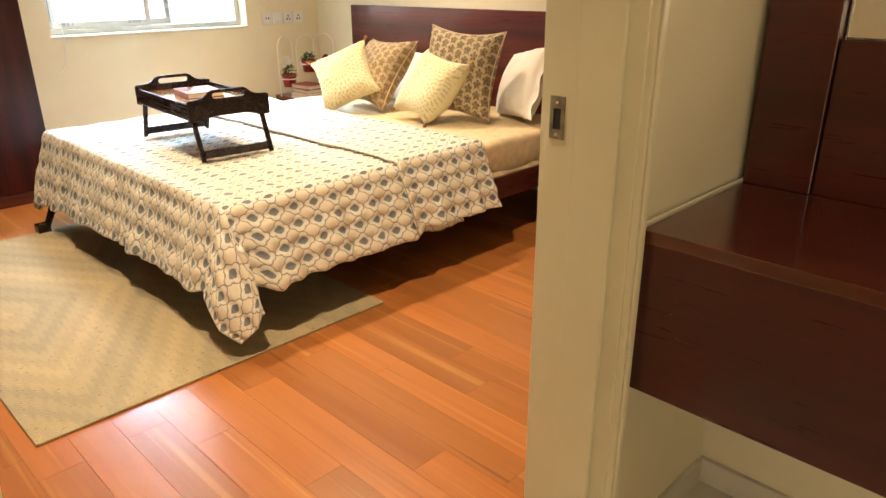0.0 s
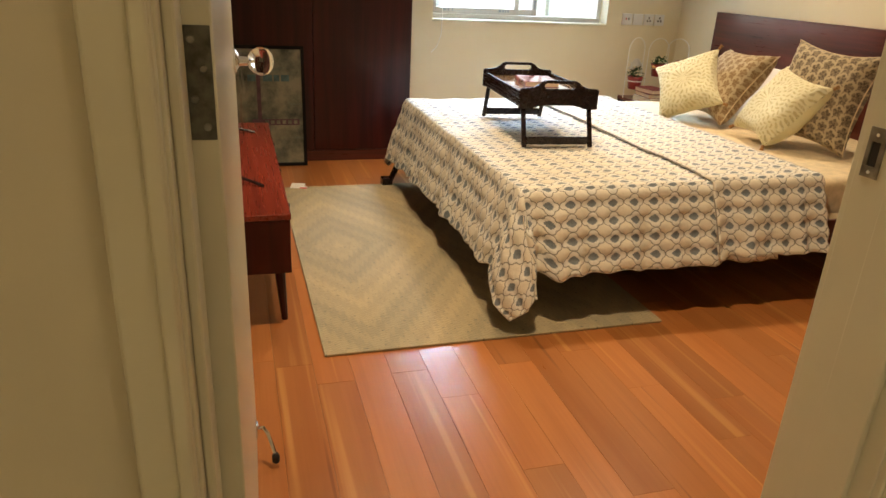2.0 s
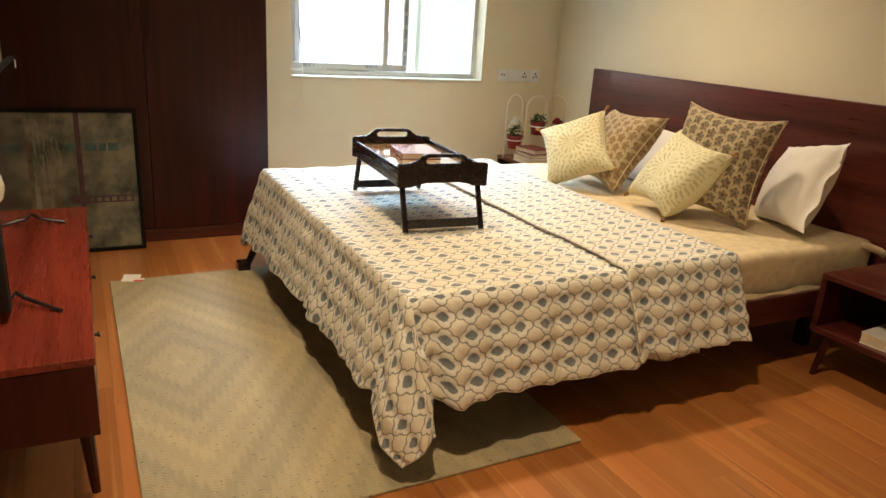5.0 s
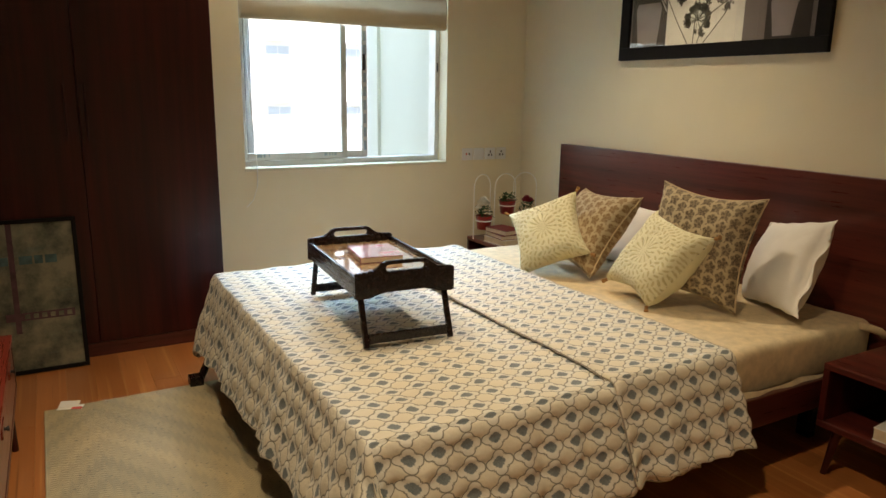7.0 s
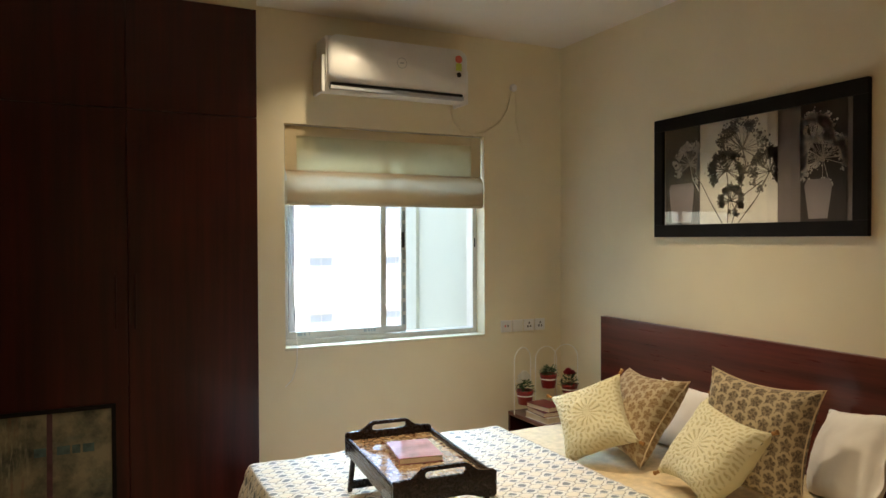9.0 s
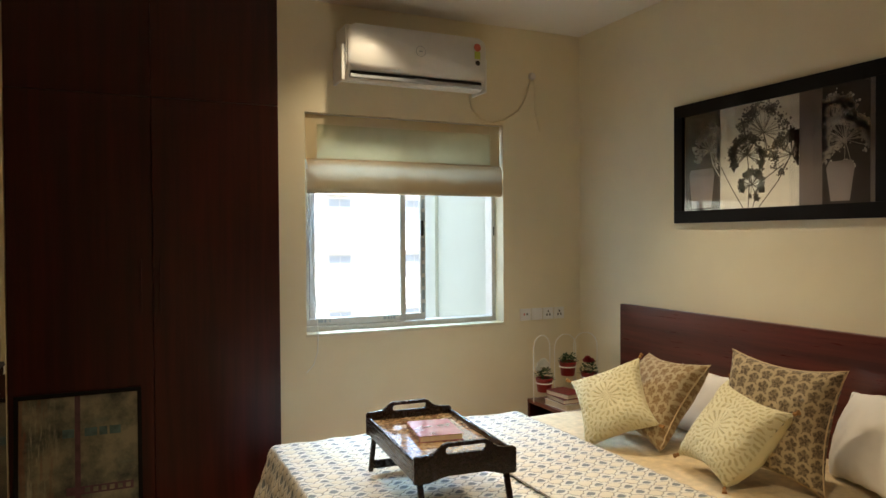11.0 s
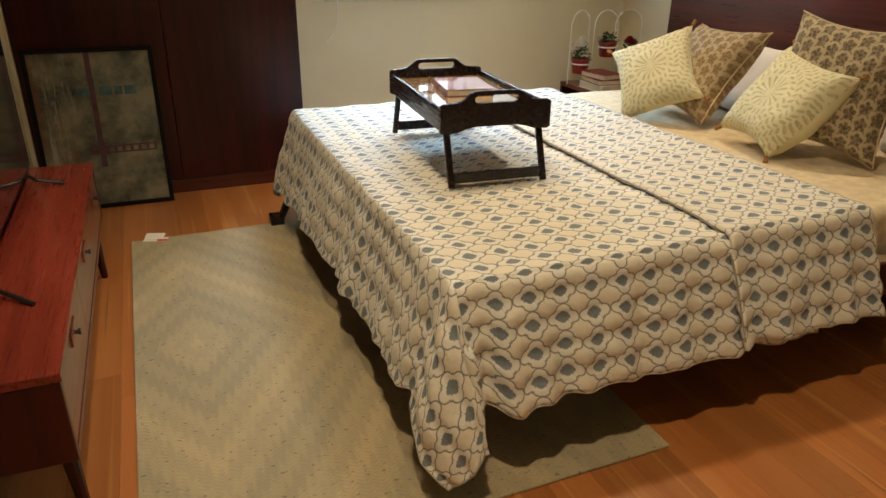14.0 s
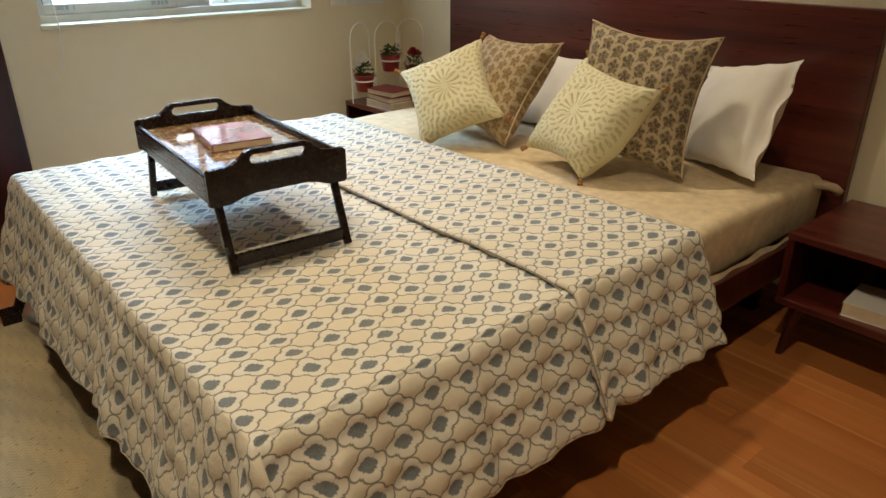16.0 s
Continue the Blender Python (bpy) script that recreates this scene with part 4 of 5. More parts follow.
part("upper_flap", box(-0.05, 0.03, -0.002, 0.042, 0.0012, 0.0024, 0, m=pose(0, 0, 0, 14, 0, 0)), M_CARD, tag)
part("printed_band", box(0.008, 0.05, -0.025, -0.004, 0.0013, 0.0022, 0), M_REDINK, tag)


# ---- bed tray ----
tray = thing("bed_tray", "espresso wooden bed tray with folding legs on the quilt", "bed tray", at=(1.62, 3.235, 0.512), turn=-4.2)
W2, L2 = 0.186, 0.312


def end_board(y, parent):
    """A shaped end board: raised hump with a hand slot, scalloped below."""
    hump = [(-0.186, 0.170), (-0.186, 0.252), (-0.178, 0.258), (-0.140, 0.260), (-0.118, 0.264), (-0.100, 0.275), (-0.085, 0.288), (-0.070, 0.294)]
    low = [(0.176, 0.166), (0.13, 0.168), (0.10, 0.178), (0.07, 0.184), (-0.07, 0.184), (-0.10, 0.178), (-0.13, 0.168), (-0.176, 0.166)]
    ring = hump + [(-x, z) for x, z in hump[::-1]] + low
    slot = [(cx + 0.012 * math.cos(a), 0.269 + 0.012 * math.sin(a)) for cx, a0 in ((0.062, -90), (-0.062, 90)) for a in [radians(a0 + 30 * k) for k in range(7)]]
    bm = bmesh.new()
    for yy in (y - 0.0065, y + 0.0065):
        outer = [bm.verts.new((x, yy, z)) for x, z in ring]
        inner = [bm.verts.new((x, yy, z)) for x, z in slot]
        edges = [bm.edges.new((loop[k], loop[(k + 1) % len(loop)])) for loop in (outer, inner) for k in range(len(loop))]
        bmesh.ops.triangle_fill(bm, use_beauty=True, edges=edges)
        if yy < y:
            first = (outer, inner)
    for a, b in zip(first, (outer, inner)):
        for k in range(len(a)):
            bm.faces.new((a[k], a[(k + 1) % len(a)], b[(k + 1) % len(b)], b[k]))
    return part("end_board", bm, M_ESPRESSO, parent)


end_board(-L2, tray)
end_board(L2, tray)
for s in (-1, 1):
    part("side_rail", box(min(s * 0.186, s * 0.173), max(s * 0.186, s * 0.173), -L2 + 0.007, L2 - 0.007, 0.175, 0.245, 0.003), M_ESPRESSO, tray)
part("tray_floor", box(-0.173, 0.173, -L2 + 0.007, L2 - 0.007, 0.214, 0.226, 0.001), M_TRAYPRINT, tray, "glossy printed tray floor")
for e in (-1, 1):
    for s in (-1, 1):
        m = Matrix.Translation((s * 0.158, e * 0.285, 0.185)) @ Matrix.Rotation(e * radians(21), 4, "X")
        part("leg", box(-0.010, 0.010, -0.008, 0.008, -0.196, 0.004, 0.003, m=m), M_ESPRESSO, tray)
    part("crossbar", box(-0.148, 0.148, e * 0.346 - 0.007, e * 0.346 + 0.007, 0.014, 0.048, 0.003), M_ESPRESSO, tray)

tray_book = thing("book", "thick paperback with a pink cover lying on the tray", "book", at=(1.635, 3.27, 0.739), turn=-9)
part("page_block", box(-0.082, 0.080, -0.108, 0.108, 0.002, 0.021, 0.001), M_PAPER, tray_book)
part("cover", box(-0.084, 0.084, -0.111, 0.111, 0.0215, 0.0235, 0.0008), M_BOOKP, tray_book)
part("back_cover", box(-0.084, 0.084, -0.111, 0.111, 0.0, 0.0018, 0.0008), M_BOOKP, tray_book)
part("spine", box(-0.0855, -0.0825, -0.111, 0.111, 0.0018, 0.0214, 0.001), M_BOOKP, tray_book)


# ---- nightstands ----
def nightstand(y0, y1, label):
    x0, x1 = 2.95, 3.42
    ns = thing("nightstand", label, "nightstand", "nightstands beside the bed")
    part("top", box(x0, x1, y0, y1, 0.408, 0.432, 0.004), M_MAHOG_Y, ns)
    part("bottom", box(x0, x1, y0, y1, 0.185, 0.209, 0.004), M_MAHOG_Y, ns)
    part("side_panel", box(x0 + 0.002, x1, y0, y0 + 0.024, 0.2095, 0.4075, 0.003), M_MAHOG, ns)
    part("side_panel", box(x0 + 0.002, x1, y1 - 0.024, y1, 0.2095, 0.4075, 0.003), M_MAHOG, ns)
    part("back_panel", box(x1 - 0.012, x1 - 0.001, y0 + 0.0245, y1 - 0.0245, 0.2095, 0.4075, 0.001), M_MAHOG_Y, ns)
    for x, lx in ((x0 + 0.05, -0.025), (x1 - 0.05, 0.01)):
        for y, ly in ((y0 + 0.06, -0.02), (y1 - 0.06, 0.02)):
            part("leg", taper(x, y, 0, 0.1848, 0.011, 0.019, (lx, ly)), M_MAHOG, ns)
    return ns


nightstand(1.72, 2.215, "low mahogany open-front nightstand on tapered legs")
nightstand(4.235, 4.74, "low mahogany open-front nightstand holding books and plants")
shelf_book = thing("book", "thick pale book lying inside the nightstand", "book", at=(3.06, 1.93, 0.2095), turn=5)
part("page_block", box(-0.075, 0.10, -0.12, 0.10, 0.004, 0.042, 0.002), M_PAPER, shelf_book)
part("cover", box(-0.077, 0.102, -0.123, 0.102, 0.0425, 0.046, 0.001), M_CARD, shelf_book)
part("back_cover", box(-0.077, 0.102, -0.123, 0.102, 0.0, 0.0036, 0.001), M_CARD, shelf_book)

zb = 0.4325
for k, (w, l, h, turn, lab) in enumerate(((0.15, 0.22, 0.038, 4, "thick pale hardback at the foot of the stack"), (0.145, 0.205, 0.028, -3, "maroon hardback in the nightstand stack"), (0.14, 0.20, 0.030, 8, "maroon hardback on top of the stack"))):
    b = thing("book", lab, "book", "books on the nightstand", at=(3.05, 4.45, zb), turn=turn)
    part("page_block", box(-w / 2, w / 2 - 0.004, -l / 2 + 0.003, l / 2 - 0.003, 0.003, h - 0.003, 0.001), M_PAPER, b)
    for z in (0.0, h - 0.0028):
        part("cover", box(-w / 2 - 0.003, w / 2, -l / 2, l / 2, z, z + 0.0028, 0.0008), M_BOOKR if k else M_CARD, b)
    part("spine", box(w / 2, w / 2 + 0.003, -l / 2, l / 2, 0.0, h, 0.001), M_BOOKR, b)
    zb += h + 0.0006

# Wire stand with three arches, and the pots in it.
SX, SY = 2.925, 4.62
stand = thing("plant_stand", "white wire plant stand of three joined arches", "plant stand")


def arch(x0, x1, y0, y1, top):
    pts = [(x0, y0, 0.434)]
    r = (x1 - x0) / 2
    for k in range(13):
        a = math.pi - math.pi * k / 12
        q = 0.5 + 0.5 * math.cos(a)
        pts.append((x0 + (x1 - x0) * q, y0 + (y1 - y0) * q, top - 0.085 + 0.085 * math.sin(a)))
    pts.append((x1, y1, 0.434))
    return tube(pts, 0.0032, 6)


for k, (x0, x1, y0, y1) in enumerate(((2.925, 3.075, 4.62, 4.66), (3.085, 3.250, 4.62, 4.62), (3.262, 3.405, 4.66, 4.60))):
    part("arch", arch(x0, x1, y0, y1, 0.855), M_WIRE, stand)


def pot(x, y, z, r, h, label, plant):
    p = thing("flower_pot", label, "potted plant", at=(x, y, z))
    part("pot", lathe([(r * 0.74, 0), (r * 0.80, 0.004), (r * 0.97, h * 0.80), (r, h * 0.82), (r * 1.02, h), (r * 0.92, h), (r * 0.88, h * 0.86), (r * 0.3, h * 0.84)], 24), M_RED, p, "", True)
    part("band", lathe([(r * 0.955, h * 0.60), (r * 0.985, h * 0.60), (r * 1.0, h * 0.68), (r * 0.97, h * 0.68)], 24), M_WIRE, p, "thin white wire band")
    rng = random.Random(int(x * 1000))
    bm = bmesh.new()
    spread, tall = (r * 1.05, 0.055) if plant == "bush" else (r * 1.05, 0.075)
    for _ in range(150):
        a, u, t = rng.uniform(0, 6.28), rng.random() ** 0.5, rng.random()
        c = Vector((spread * u * math.cos(a) * (1 - 0.35 * t), spread * u * math.sin(a) * (1 - 0.35 * t), h * 0.85 + tall * t))
        d = Vector((math.cos(a), math.sin(a), rng.uniform(-0.2, 1.0))).normalized() * rng.uniform(0.016, 0.030)
        s = d.cross(Vector((0, 0, 1))).normalized() * rng.uniform(0.006, 0.011)
        bm.faces.new([bm.verts.new(q) for q in (c, c + d * 0.5 + s, c + d, c + d * 0.5 - s)])
    part("leaves", bm, M_LEAF, p, "dense small green leaves")
    heads = {"white": [(-0.005, 0, 0.100, 0.036), (-0.040, 0.005, 0.070, 0.020)], "red": [(-0.01, 0, 0.09, 0.028), (0.03, 0.01, 0.08, 0.02)], "bush": []}[plant]
    for hx, hy, hz, hr in heads:
        bm = bmesh.new()
        for ring in range(5):
            for k in range(6 + ring):
                a = 6.28 * k / (6 + ring) + ring
                rr = hr * (0.15 + 0.2 * ring)
                c = Vector((hx + rr * math.cos(a), hy + rr * math.sin(a), h * 0.85 + hz + hr * (0.55 - 0.22 * ring)))
                t = Vector((-math.sin(a), math.cos(a), 0)) * hr * 0.42
                up = Vector((math.cos(a) * 0.5, math.sin(a) * 0.5, 0.9)) * hr * 0.55
                bm.faces.new([bm.verts.new(q) for q in (c - t * 0.7, c + t * 0.7, c + t + up * 0.8, c + up, c - t + up * 0.8)])
        part("blossom", bm, M_PETALW if plant == "white" else M_PETALR, p, plant + " rose blossom")
        part("stem", tube([(hx * 0.3, hy * 0.3, h * 0.8), (hx, hy, h * 0.85 + hz)], 0.002, 5), M_LEAF, p)
    return p


pot(2.992, 4.60, 0.500, 0.054, 0.09, "red pot of white roses in the wire stand", "white")
pot(3.165, 4.59, 0.592, 0.054, 0.09, "red pot of clipped green leaves hung in the stand", "bush")
pot(3.325, 4.58, 0.512, 0.052, 0.09, "red pot of red roses in the wire stand", "red")
for x, y, z in ((2.992, 4.60, 0.558), (3.165, 4.59, 0.650), (3.325, 4.58, 0.570)):
    part("hoop", tube([(x + 0.0555 * math.cos(a), y + 0.0555 * math.sin(a), z) for a in [6.283 * k / 20 for k in range(21)]] + [(x + 0.07, y + 0.02, z)], 0.0025, 6), M_WIRE, stand)

# ---- television wall ----
panel = structure("wall_panel_wood", box(XW, XW + 0.018, 2.15, 4.32, 0.0, 2.55, 0.002), M_MAHOG, "dark mahogany panelling on the television wall")
unit = thing("tv_unit", "long low red teak television unit on tapered legs", "TV unit")
part("top", box(0.052, 0.362, 2.333, 3.83, 0.418, 0.440, 0.003), M_TEAK, unit)
part("side_panel", box(0.052, 0.358, 2.335, 2.357, 0.221, 0.4175, 0.003), M_MAHOG, unit)
part("side_panel", box(0.052, 0.358, 3.806, 3.828, 0.221, 0.4175, 0.003), M_MAHOG, unit)
part("bottom", box(0.052, 0.358, 2.3575, 3.8055, 0.221, 0.241, 0.002), M_MAHOG_Y, unit)
part("back_panel", box(0.053, 0.063, 2.3575, 3.8055, 0.2415, 0.4175, 0.001), M_MAHOG_Y, unit)
for k in range(3):
    y0 = 2.3585 + 0.4825 * k
    d = part("drawer", box(0.338, 0.356, y0, y0 + 0.4795, 0.2435, 0.416, 0.002), M_TEAKSHEEN, unit, "teak drawer front, paler with its reflected light painted in")
    part("pull", box(0.354, 0.362, y0 + 0.19, y0 + 0.29, 0.372, 0.404, 0.002), M_TEAK, d, "red teak tab pull")
    part("key_knob", lathe([(0.005, 0), (0.005, 0.006), (0.008, 0.009), (0.008, 0.014)], 12, pose(0.362, y0 + 0.24, 0.385, 0, 90, 0)), M_BLACK, d)
for x, y in ((0.32, 2.43), (0.32, 3.73), (0.09, 2.43), (0.09, 3.73)):
    part("leg", taper(x, y, 0, 0.2205, 0.012, 0.021, (0.012 if x > 0.2 else -0.01, -0.012 if y < 3 else 0.012)), M_MAHOG, unit)

tv = thing("television", "flat black television standing on splayed feet", "television")
part("cabinet", box(0.150, 0.172, 2.60, 3.715, 0.478, 1.062, 0.004), M_BLACK, tv)
part("screen", box(0.1715, 0.1745, 2.610, 3.705, 0.492, 1.054, 0.001), M_SCREEN, tv, "glossy black screen")
part("sticker", box(0.1745, 0.1755, 3.670, 3.700, 1.022, 1.050, 0), M_CARD, tv, "white corner sticker")
for y, e in ((2.74, -1), (3.60, 1)):
    part("foot", tube([(0.285, y - 0.085 if e < 0 else y - 0.015, 0.445), (0.20, y - 0.01, 0.462), (0.162, y + 0.02, 0.482)], 0.006, 8), M_BLACK, tv)
    part("foot", tube([(0.085, y + (0.02 if e > 0 else -0.06), 0.445), (0.13, y, 0.462), (0.162, y + 0.02, 0.482)], 0.006, 8), M_BLACK, tv)

# Framed print that leans on the wardrobe.
art = thing("leaning_picture", "large black-framed abstract print leaning on the wardrobe", "picture", at=(0.355, 4.566, 0.0))
art.matrix_basis = pose(0.355, 4.556, 0.002, -7.2, 0, 0)
AW, AH = 0.277, 0.752
bm = box(-AW, AW, 0, 0.022, 0, 0.02, 0.002)
box(-AW, AW, 0, 0.022, AH - 0.02, AH, 0.002, bm)
box(-AW, -AW + 0.02, 0, 0.022, 0.02, AH - 0.02, 0.002, bm)
box(AW - 0.02, AW, 0, 0.022, 0.02, AH - 0.02, 0.002, bm)
part("frame", bm, M_BLACKWOOD, art)
pr = part("print", box(-AW + 0.019, AW - 0.019, 0.010, 0.016, 0.019, AH - 0.019, 0), M_ART, art)
part("painted_bar", box(-0.022, 0.002, 0.0085, 0.0098, 0.20, AH - 0.02, 0), M_RUST, pr)
for x, w in ((-0.075, 0.05), (0.02, 0.055), (0.085, 0.035), (0.13, 0.05)):
    part("painted_patch", box(x, x + w, 0.0087, 0.0098, 0.535, 0.575, 0), M_TEAL, pr)
part("painted_bar", box(-0.06, 0.235, 0.0088, 0.0098, 0.262, 0.300, 0), M_RUST, pr)
for k in range(6):
    part("painted_patch", box(0.02 + 0.036 * k, 0.042 + 0.036 * k, 0.0075, 0.0087, 0.270, 0.292, 0), M_ART, pr)

# ---- picture over the bed ----
pic = thing("wall_picture", "black-framed triptych print of seed heads and vases", "picture")
pic.matrix_basis = pose(XE, 3.305, 1.895, 0, 0, -90)
PW, PH, FW = 0.625, 0.333, 0.068
for x0, x1, z0, z1 in ((-PW, PW, PH - FW, PH), (-PW, PW, -PH, -PH + FW), (-PW, -PW + FW, -PH + FW, PH - FW), (PW - FW, PW, -PH + FW, PH - FW)):
    part("frame", box(x0, x1, -0.028, -0.002, z0, z1, 0.003), M_BLACKWOOD, pic)
IX, IW, IZ = -PW + FW, 2 * (PW - FW), PH - FW
part("backing", box(IX - 0.002, IX + IW + 0.002, -0.010, -0.003, -IZ - 0.002, IZ + 0.002, 0), M_TAUPE, pic)
BANDS = ((0.010, 0.232, M_DARKPRINT), (0.2355, 0.663, M_PALEPRINT), (0.771, 0.972, M_DARKPRINT))
for f0, f1, m in BANDS:
    part("print_panel", box(IX + IW * f0, IX + IW * f1, -0.0118, -0.0102, -IZ, IZ, 0), m, pic)


def disc(bm, x, y, z, r, n=6):
    bm.faces.new([bm.verts.new((x + r * math.cos(6.283 * k / n), y, z + r * math.sin(6.283 * k / n))) for k in range(n)])


def stroke(bm, x0, z0, x1, z1, w, y):
    d = Vector((x1 - x0, 0, z1 - z0)).normalized()
    s = Vector((-d.z, 0, d.x)) * w / 2
    a, b = Vector((x0, y, z0)), Vector((x1, y, z1))
    bm.faces.new([bm.verts.new(q) for q in (a - s, b - s, b + s, a + s)])


def umbel(cx, cz, r, material, seed, low=0.0, lim=(-9, 9)):
    """A seed head: fine rays from a hub, each ending in a clump of dots."""
    rng = random.Random(seed)
    rays, dots = bmesh.new(), bmesh.new()
    for k in range(46):
        a = rng.uniform(-0.6 + low, math.pi + 0.6 - low) if k % 5 else rng.uniform(0, 6.283)
        rr = r * rng.uniform(0.7, 1.0)
        x, z = cx + rr * math.cos(a), cz + rr * math.sin(a)
        x, z = min(max(x, lim[0]), lim[1]), min(z, IZ - 0.012)
        stroke(rays, cx, cz, x, z, 0.0022, -0.0124)
        for _ in range(18):
            px = min(max(x + rng.gauss(0, r * 0.10), lim[0]), lim[1])
            disc(dots, px, -0.0128, min(z + rng.gauss(0, r * 0.09), IZ - 0.006), rng.uniform(0.0025, 0.0075), 5)
    part("printed_rays", rays, material, pic)
    part("printed_seeds", dots, material, pic)


def span(f):
    return IX + IW * f


PALE, LEFT, RIGHT = (span(0.24), span(0.659)), (span(0.014), span(0.230)), (span(0.774), span(0.970))
umbel(span(0.172), 0.06, 0.115, M_SILVER, 1, lim=LEFT)
umbel(span(0.482), 0.106, 0.150, M_INK, 2, lim=PALE)
umbel(span(0.393), 0.005, 0.105, M_INK, 3, lim=PALE)
umbel(span(0.625), -0.02, 0.115, M_INK, 4, lim=PALE)
umbel(span(0.42), -0.15, 0.075, M_INK, 7, lim=PALE)
umbel(span(0.824), 0.09, 0.130, M_SILVER, 5, lim=RIGHT)
umbel(span(0.870), 0.015, 0.125, M_SILVER, 6, lim=RIGHT)
STEMS = ((M_INK, ((0.482, 0.106), (0.500, 0.03), (0.468, -0.12), (0.425, -0.262))), (M_INK, ((0.393, 0.005), (0.408, -0.10), (0.400, -0.262))), (M_INK, ((0.625, -0.02), (0.56, -0.14), (0.46, -0.262))), (M_INK, ((0.59, -0.06), (0.48, -0.13), (0.43, -0.20))), (M_INK, ((0.240, -0.04), (0.30, -0.15), (0.37, -0.262))), (M_SILVER, ((0.172, 0.06), (0.190, -0.02), (0.231, -0.09))), (M_SILVER, ((0.824, 0.09), (0.800, 0.06), (0.773, 0.03))), (M_SILVER, ((0.870, 0.015), (0.815, -0.012), (0.773, -0.04))))
for ink, way in STEMS:
    bm = bmesh.new()
    for (x0, z0), (x1, z1) in zip(way, way[1:]):
        stroke(bm, span(x0), z0, span(x1), z1, 0.006, -0.0131)
    part("printed_stem", bm, ink, pic)
for f0, f1, z in ((0.035, 0.200, -0.04), (0.789, 0.911, -0.075)):
    bm = bmesh.new()
    bm.faces.new([bm.verts.new((span(x), -0.0134, q)) for x, q in ((f0 + 0.02, -IZ + 0.012), (f1 - 0.02, -IZ + 0.012), (f1, z - 0.03), (f1 - 0.012, z), (f0 + 0.012, z), (f0, z - 0.03))])
    part("printed_vase", bm, M_VASE, pic)
glazing = part("glazing", box(IX, IX + IW, -0.0185, -0.0165, -IZ, IZ, 0), M_GLASS, pic, "clear picture glass")
glazing.visible_shadow = False

# ---- on the window wall ----
blind = thing("roman_blind", "cream linen roman blind half drawn over the window", "blind")
part("headrail", box(1.540, 2.846, 4.915, 4.945, 2.196, 2.229, 0.002), M_WHITE, blind)


def blind_panel(prof):
    """Cloth hung along x, with a profile of (y, z) down its fall."""
    n = len(prof) - 1

    def f(u, v):
        k = min(int(v * n), n - 1)
        q = v * n - k
        y = prof[k][0] * (1 - q) + prof[k + 1][0] * q
        z = prof[k][1] * (1 - q) + prof[k + 1][1] * q
        x = 1.540 + 1.302 * u
        return (x, y + (0.005 + 0.014 * max(0.0, 1 - 3 * u) * (z < 1.95)) * wobble((x, 0, z * 1.5 + x), 6, 2) + 0.0025 * wobble((x, 0, z), 17, 3), z + 0.004 * wobble((x, 0, z), 3, 5))
    return sheet(70, n * 3, f)


part("upper_cloth", blind_panel([(4.912, 2.222), (4.914, 2.16), (4.916, 2.08), (4.916, 2.0), (4.912, 1.955)]), M_SHEER, blind, "", True)
for x0, x1, z0, z1 in ((1.538, 1.608, 1.962, 2.222), (2.772, 2.844, 1.962, 2.222), (1.6085, 2.7715, 2.165, 2.222)):
    part("hem", box(x0, x1, 4.9035, 4.9065, z0, z1, 0.001), M_HEM, blind, "doubled cloth hem")
part("folded_cloth", blind_panel([(4.908, 1.960), (4.888, 1.952), (4.872, 1.93), (4.866, 1.88), (4.864, 1.82), (4.868, 1.775), (4.882, 1.758), (4.905, 1.757), (4.914, 1.78), (4.916, 1.90)]), M_LINEN, blind, "stacked lower folds", True)
part("batten", box(1.542, 2.842, 4.904, 4.912, 1.955, 1.965, 0.002), M_LINEN, blind)
part("pull_cord", tube([(1.560, 4.900, 1.90), (1.565, 4.886, 1.5), (1.590, 4.874, 1.05), (1.596, 4.868, 0.93), (1.592, 4.866, 0.82), (1.565, 4.868, 0.74), (1.525, 4.870, 0.70)], 0.0028, 6), M_WIRE, blind)

ac = thing("air_conditioner", "white split air conditioner on the wall over the window", "air conditioner")
prof = [(4.876, 2.425), (4.80, 2.402), (4.73, 2.400), (4.668, 2.470), (4.660, 2.50), (4.662, 2.66), (4.675, 2.700), (4.71, 2.716), (4.876, 2.718)]
bm = outline([(y, z) for y, z in prof], 0.90, pose(2.62, 0, 0, 0, 0, 90))
bmesh.ops.recalc_face_normals(bm, faces=bm.faces)
bmesh.ops.bevel(bm, geom=[e for e in bm.edges if len(e.link_faces) == 2 and e.calc_face_angle(0) > 1.2], offset=0.012, segments=3, affect="EDGES")
part("body", bm, M_WHITE, ac)
R = 0.058
corner = [(cx + R * math.cos(radians(a0 + 15 * k)), cz + R * math.sin(radians(a0 + 15 * k))) for cx, cz, a0 in ((2.605 - R, 2.712 - R, 0), (1.728 + R, 2.712 - R, 90), (1.728 + R, 2.448 + R, 180), (2.605 - R, 2.448 + R, 270)) for k in range(7)]
bm = outline(corner, 0.0115, pose(0, 4.648, 0))
bmesh.ops.recalc_face_normals(bm, faces=bm.faces)
bmesh.ops.bevel(bm, geom=[e for e in bm.edges if len(e.link_faces) == 2 and e.calc_face_angle(0) > 1.2], offset=0.005, segments=3, affect="EDGES")
part("front_panel", bm, M_WHITE, ac, "", True)
part("side_cheek", box(1.700, 1.7195, 4.690, 4.876, 2.392, 2.60, 0.006), M_WHITE, ac)
part("side_cheek", box(2.6205, 2.638, 4.690, 4.876, 2.392, 2.60, 0.006), M_WHITE, ac)
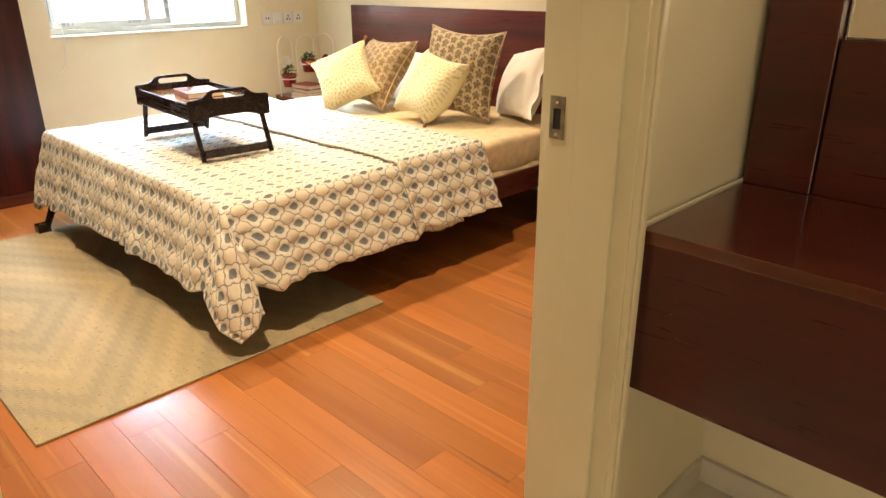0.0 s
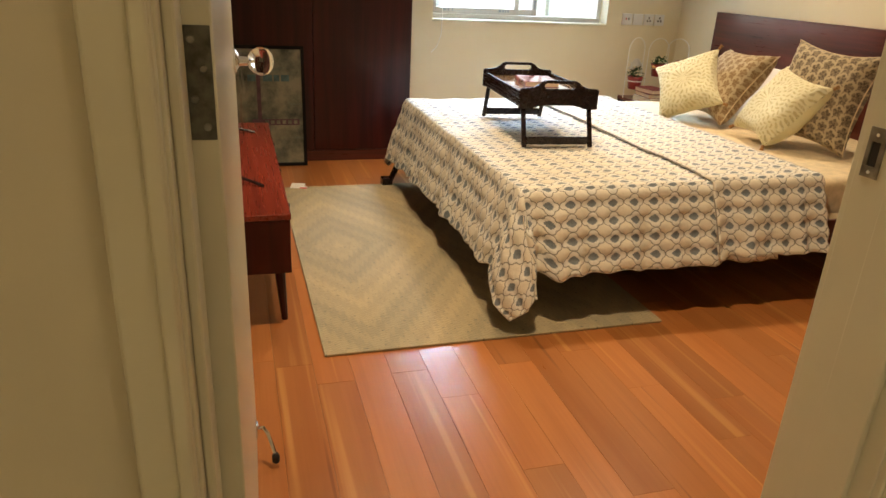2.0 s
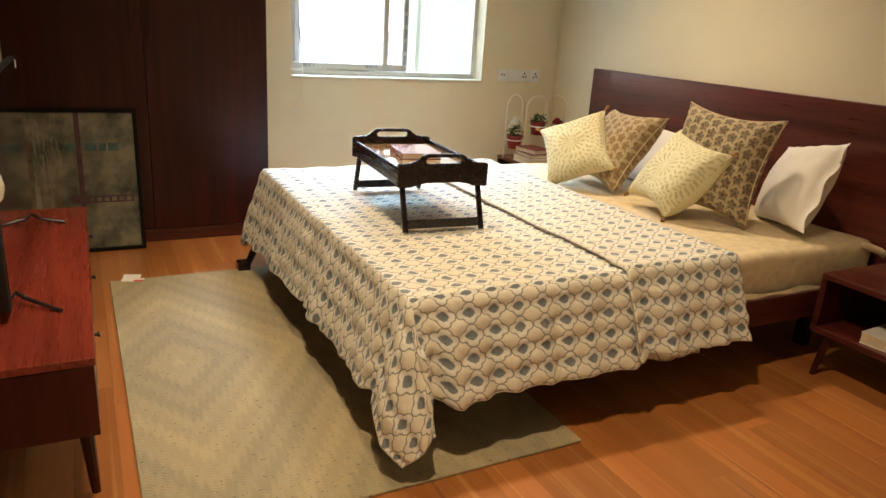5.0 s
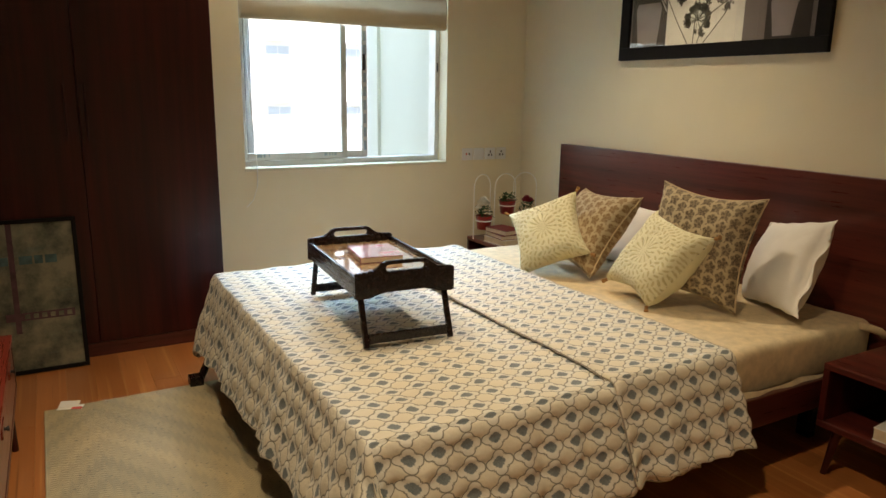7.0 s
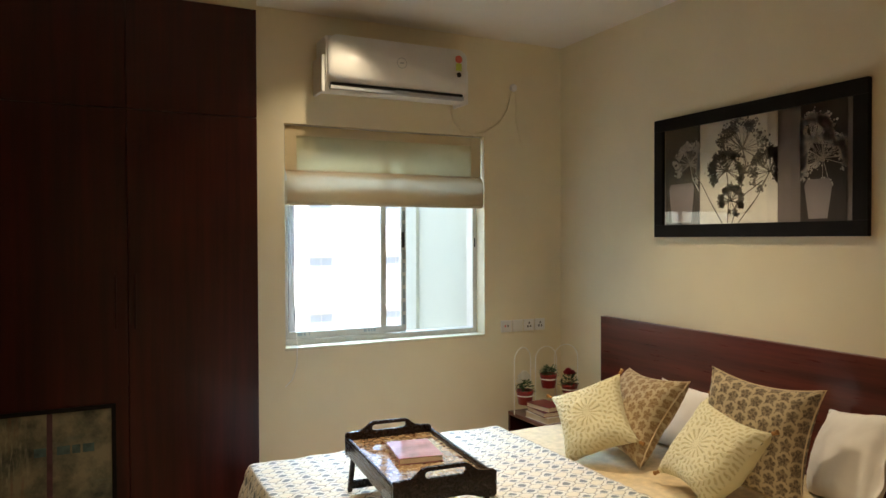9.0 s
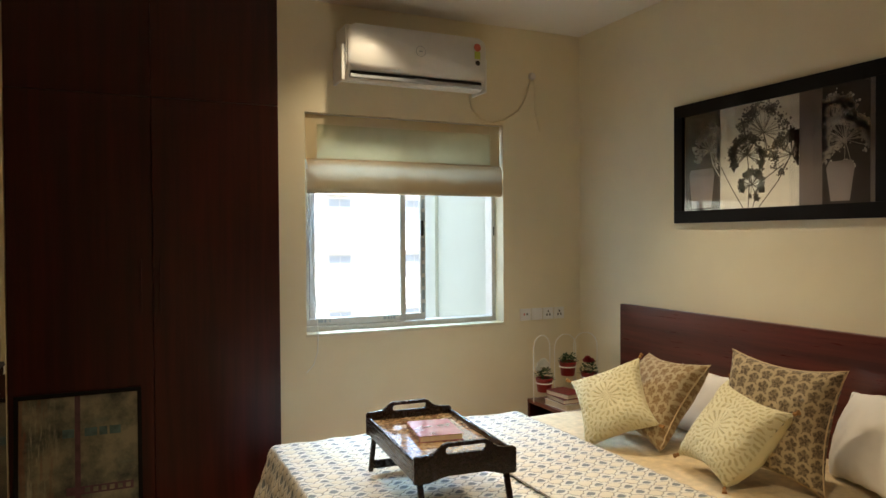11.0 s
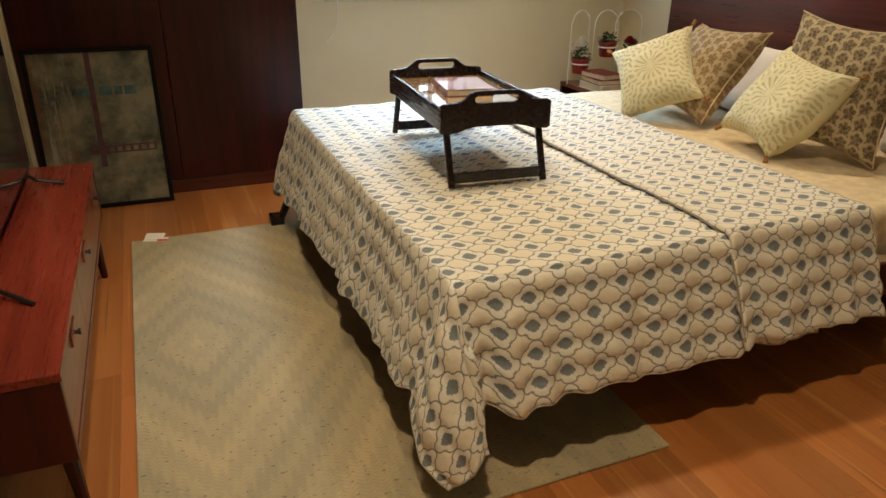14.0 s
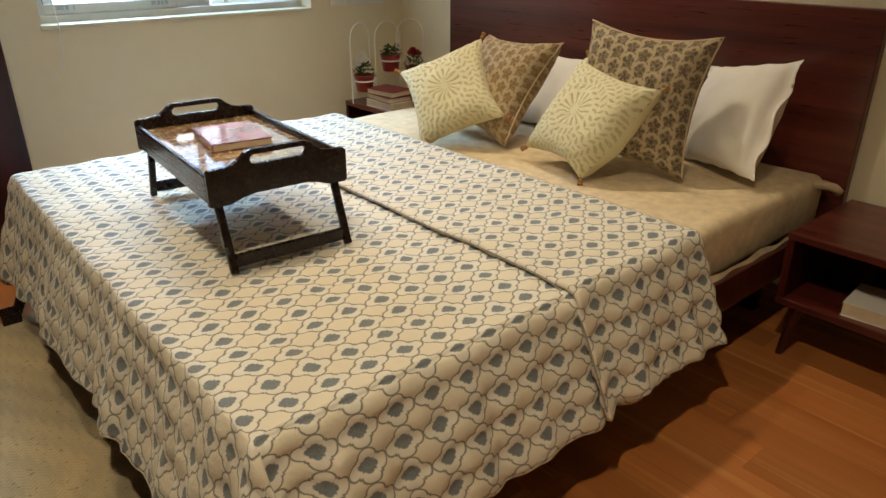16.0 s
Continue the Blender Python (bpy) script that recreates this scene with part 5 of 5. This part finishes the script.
vane = part("vane", box(1.745, 2.595, 4.668, 4.700, 2.408, 2.430, 0.004), M_GREY, ac, "grey air outlet flap")
part("outlet", box(1.75, 2.59, 4.672, 4.70, 2.432, 2.447, 0.004), M_GASKET, ac, "dark air outlet slot")
part("vane_tab", box(2.14, 2.22, 4.662, 4.672, 2.424, 2.432, 0.001), M_GREY, ac)
part("badge", tube([(2.172 + 0.030 * math.cos(q), 4.6475, 2.590 + 0.030 * math.sin(q)) for q in [6.283 * k / 28 for k in range(29)]], 0.0016, 6), M_GREY, ac, "round grey ring badge")
part("badge_mark", box(2.160, 2.184, 4.6462, 4.6472, 2.586, 2.594, 0), M_GREY, ac)
part("energy_label", lathe([(0.024, 0), (0.024, 0.001)], 20, pose(2.548, 4.6476, 2.652, 90, 0, 0)), M_STICKR, ac, "round red and green rating sticker")
part("energy_label", box(2.528, 2.568, 4.6464, 4.6474, 2.582, 2.628, 0), M_STICKY, ac, "yellow-green rating sticker")
part("energy_label", lathe([(0.016, 0), (0.016, 0.001)], 16, pose(2.550, 4.6476, 2.558, 90, 0, 0)), M_BLACK, ac, "dark round sticker")
part("pipe", tube([(2.60, 4.868, 2.41), (2.62, 4.868, 2.33), (2.68, 4.869, 2.255), (2.76, 4.869, 2.235), (2.86, 4.869, 2.26), (2.97, 4.869, 2.33), (3.03, 4.869, 2.42), (3.06, 4.869, 2.53), (3.075, 4.869, 2.572)], 0.0055, 8), M_WALL, ac, "cream power cable looped on the wall", True)

hook = thing("wall_plug", "white round wall plug with a hanging lead", "plug")
part("plug", lathe([(0.026, 0), (0.026, 0.012), (0.020, 0.022), (0.001, 0.023)], 20, pose(3.078, 4.877, 2.570, 90, 0, 0)), M_WHITE, hook)
part("lead", tube([(3.085, 4.862, 2.56), (3.10, 4.868, 2.45), (3.095, 4.869, 2.36), (3.12, 4.869, 2.27), (3.14, 4.869, 2.20)], 0.004, 6), M_WALL, hook)

sockets = thing("socket_plate", "row of white wall sockets beside the bed", "socket")
for k, x in enumerate((2.978, 3.068, 3.158, 3.248)):
    p = part("plate", box(x, x + 0.082, 4.869, 4.8775, 0.925, 1.005, 0.002), M_WHITE, sockets)
    part("module", box(x + 0.012, x + 0.070, 4.866, 4.8692, 0.938, 0.992, 0.0015), M_WHITE, p)
    if k in (0, 2, 3):
        for dx, dz in (((-0.011, 0.0), (0.011, 0.0)) if k == 0 else ((0, 0.012), (-0.011, -0.010), (0.011, -0.010))):
            part("pin_hole", box(x + 0.036 + dx, x + 0.046 + dx, 4.8652, 4.8662, 0.960 + dz, 0.974 + dz, 0), M_REDINK if (k == 0 and dx < 0) else M_BLACK, p)

# ---- ceiling fittings ----
# The last fitting is unseen too and belongs to the passage's added lamp.
for x, y in ((0.80, 1.72), (1.05, 3.45), (2.60, 3.50), (1.78, 4.36), (0.95, -0.35)):
    d = thing("downlight", "small round recessed ceiling downlight", "downlight", "ceiling downlights", at=(x, y, TOP))
    part("trim_ring", lathe([(0.075, -0.001), (0.075, -0.006), (0.060, -0.010), (0.056, -0.004)], 28), M_WHITE, d)
    part("baffle", lathe([(0.0555, -0.0015), (0.0555, -0.0025)], 24), M_GREY, d)

# ---- floor planks, laid along the room ----
rng = random.Random(5)
planks = structure("floor", box(XW, XE, YS + 0.0, YN, -0.0108, -0.0095, 0), M_GROUND, "glossy orange-brown laminate plank floor")
PWID = 0.1225
lengths = {}
col = 0
x = XW
while x < XE - 0.01:
    w = min(PWID, XE - x)
    y = YS - rng.uniform(0.0, 0.85)
    while y < YN:
        l = 0.93
        y0, y1 = max(y, YS), min(y + l, YN)
        if y1 - y0 > 0.03:
            keyed = (round(w, 4), round(y1 - y0, 3))
            if keyed not in lengths:
                bm = box(0, w - 0.0004, 0, y1 - y0 - 0.0004, -0.0092, 0, 0)
                bmesh.ops.bevel(bm, geom=[e for e in bm.edges if e.verts[0].co.z > -0.001 and e.verts[1].co.z > -0.001], offset=0.0004, segments=1, affect="EDGES")
                lengths[keyed] = mesh_of(bm, "plank")
                lengths[keyed].materials.append(M_PLANK)
            ob = new("plank", lengths[keyed])
            ob.parent = planks
            ob.location = (x, y0, 0)
        y += l
    x += PWID
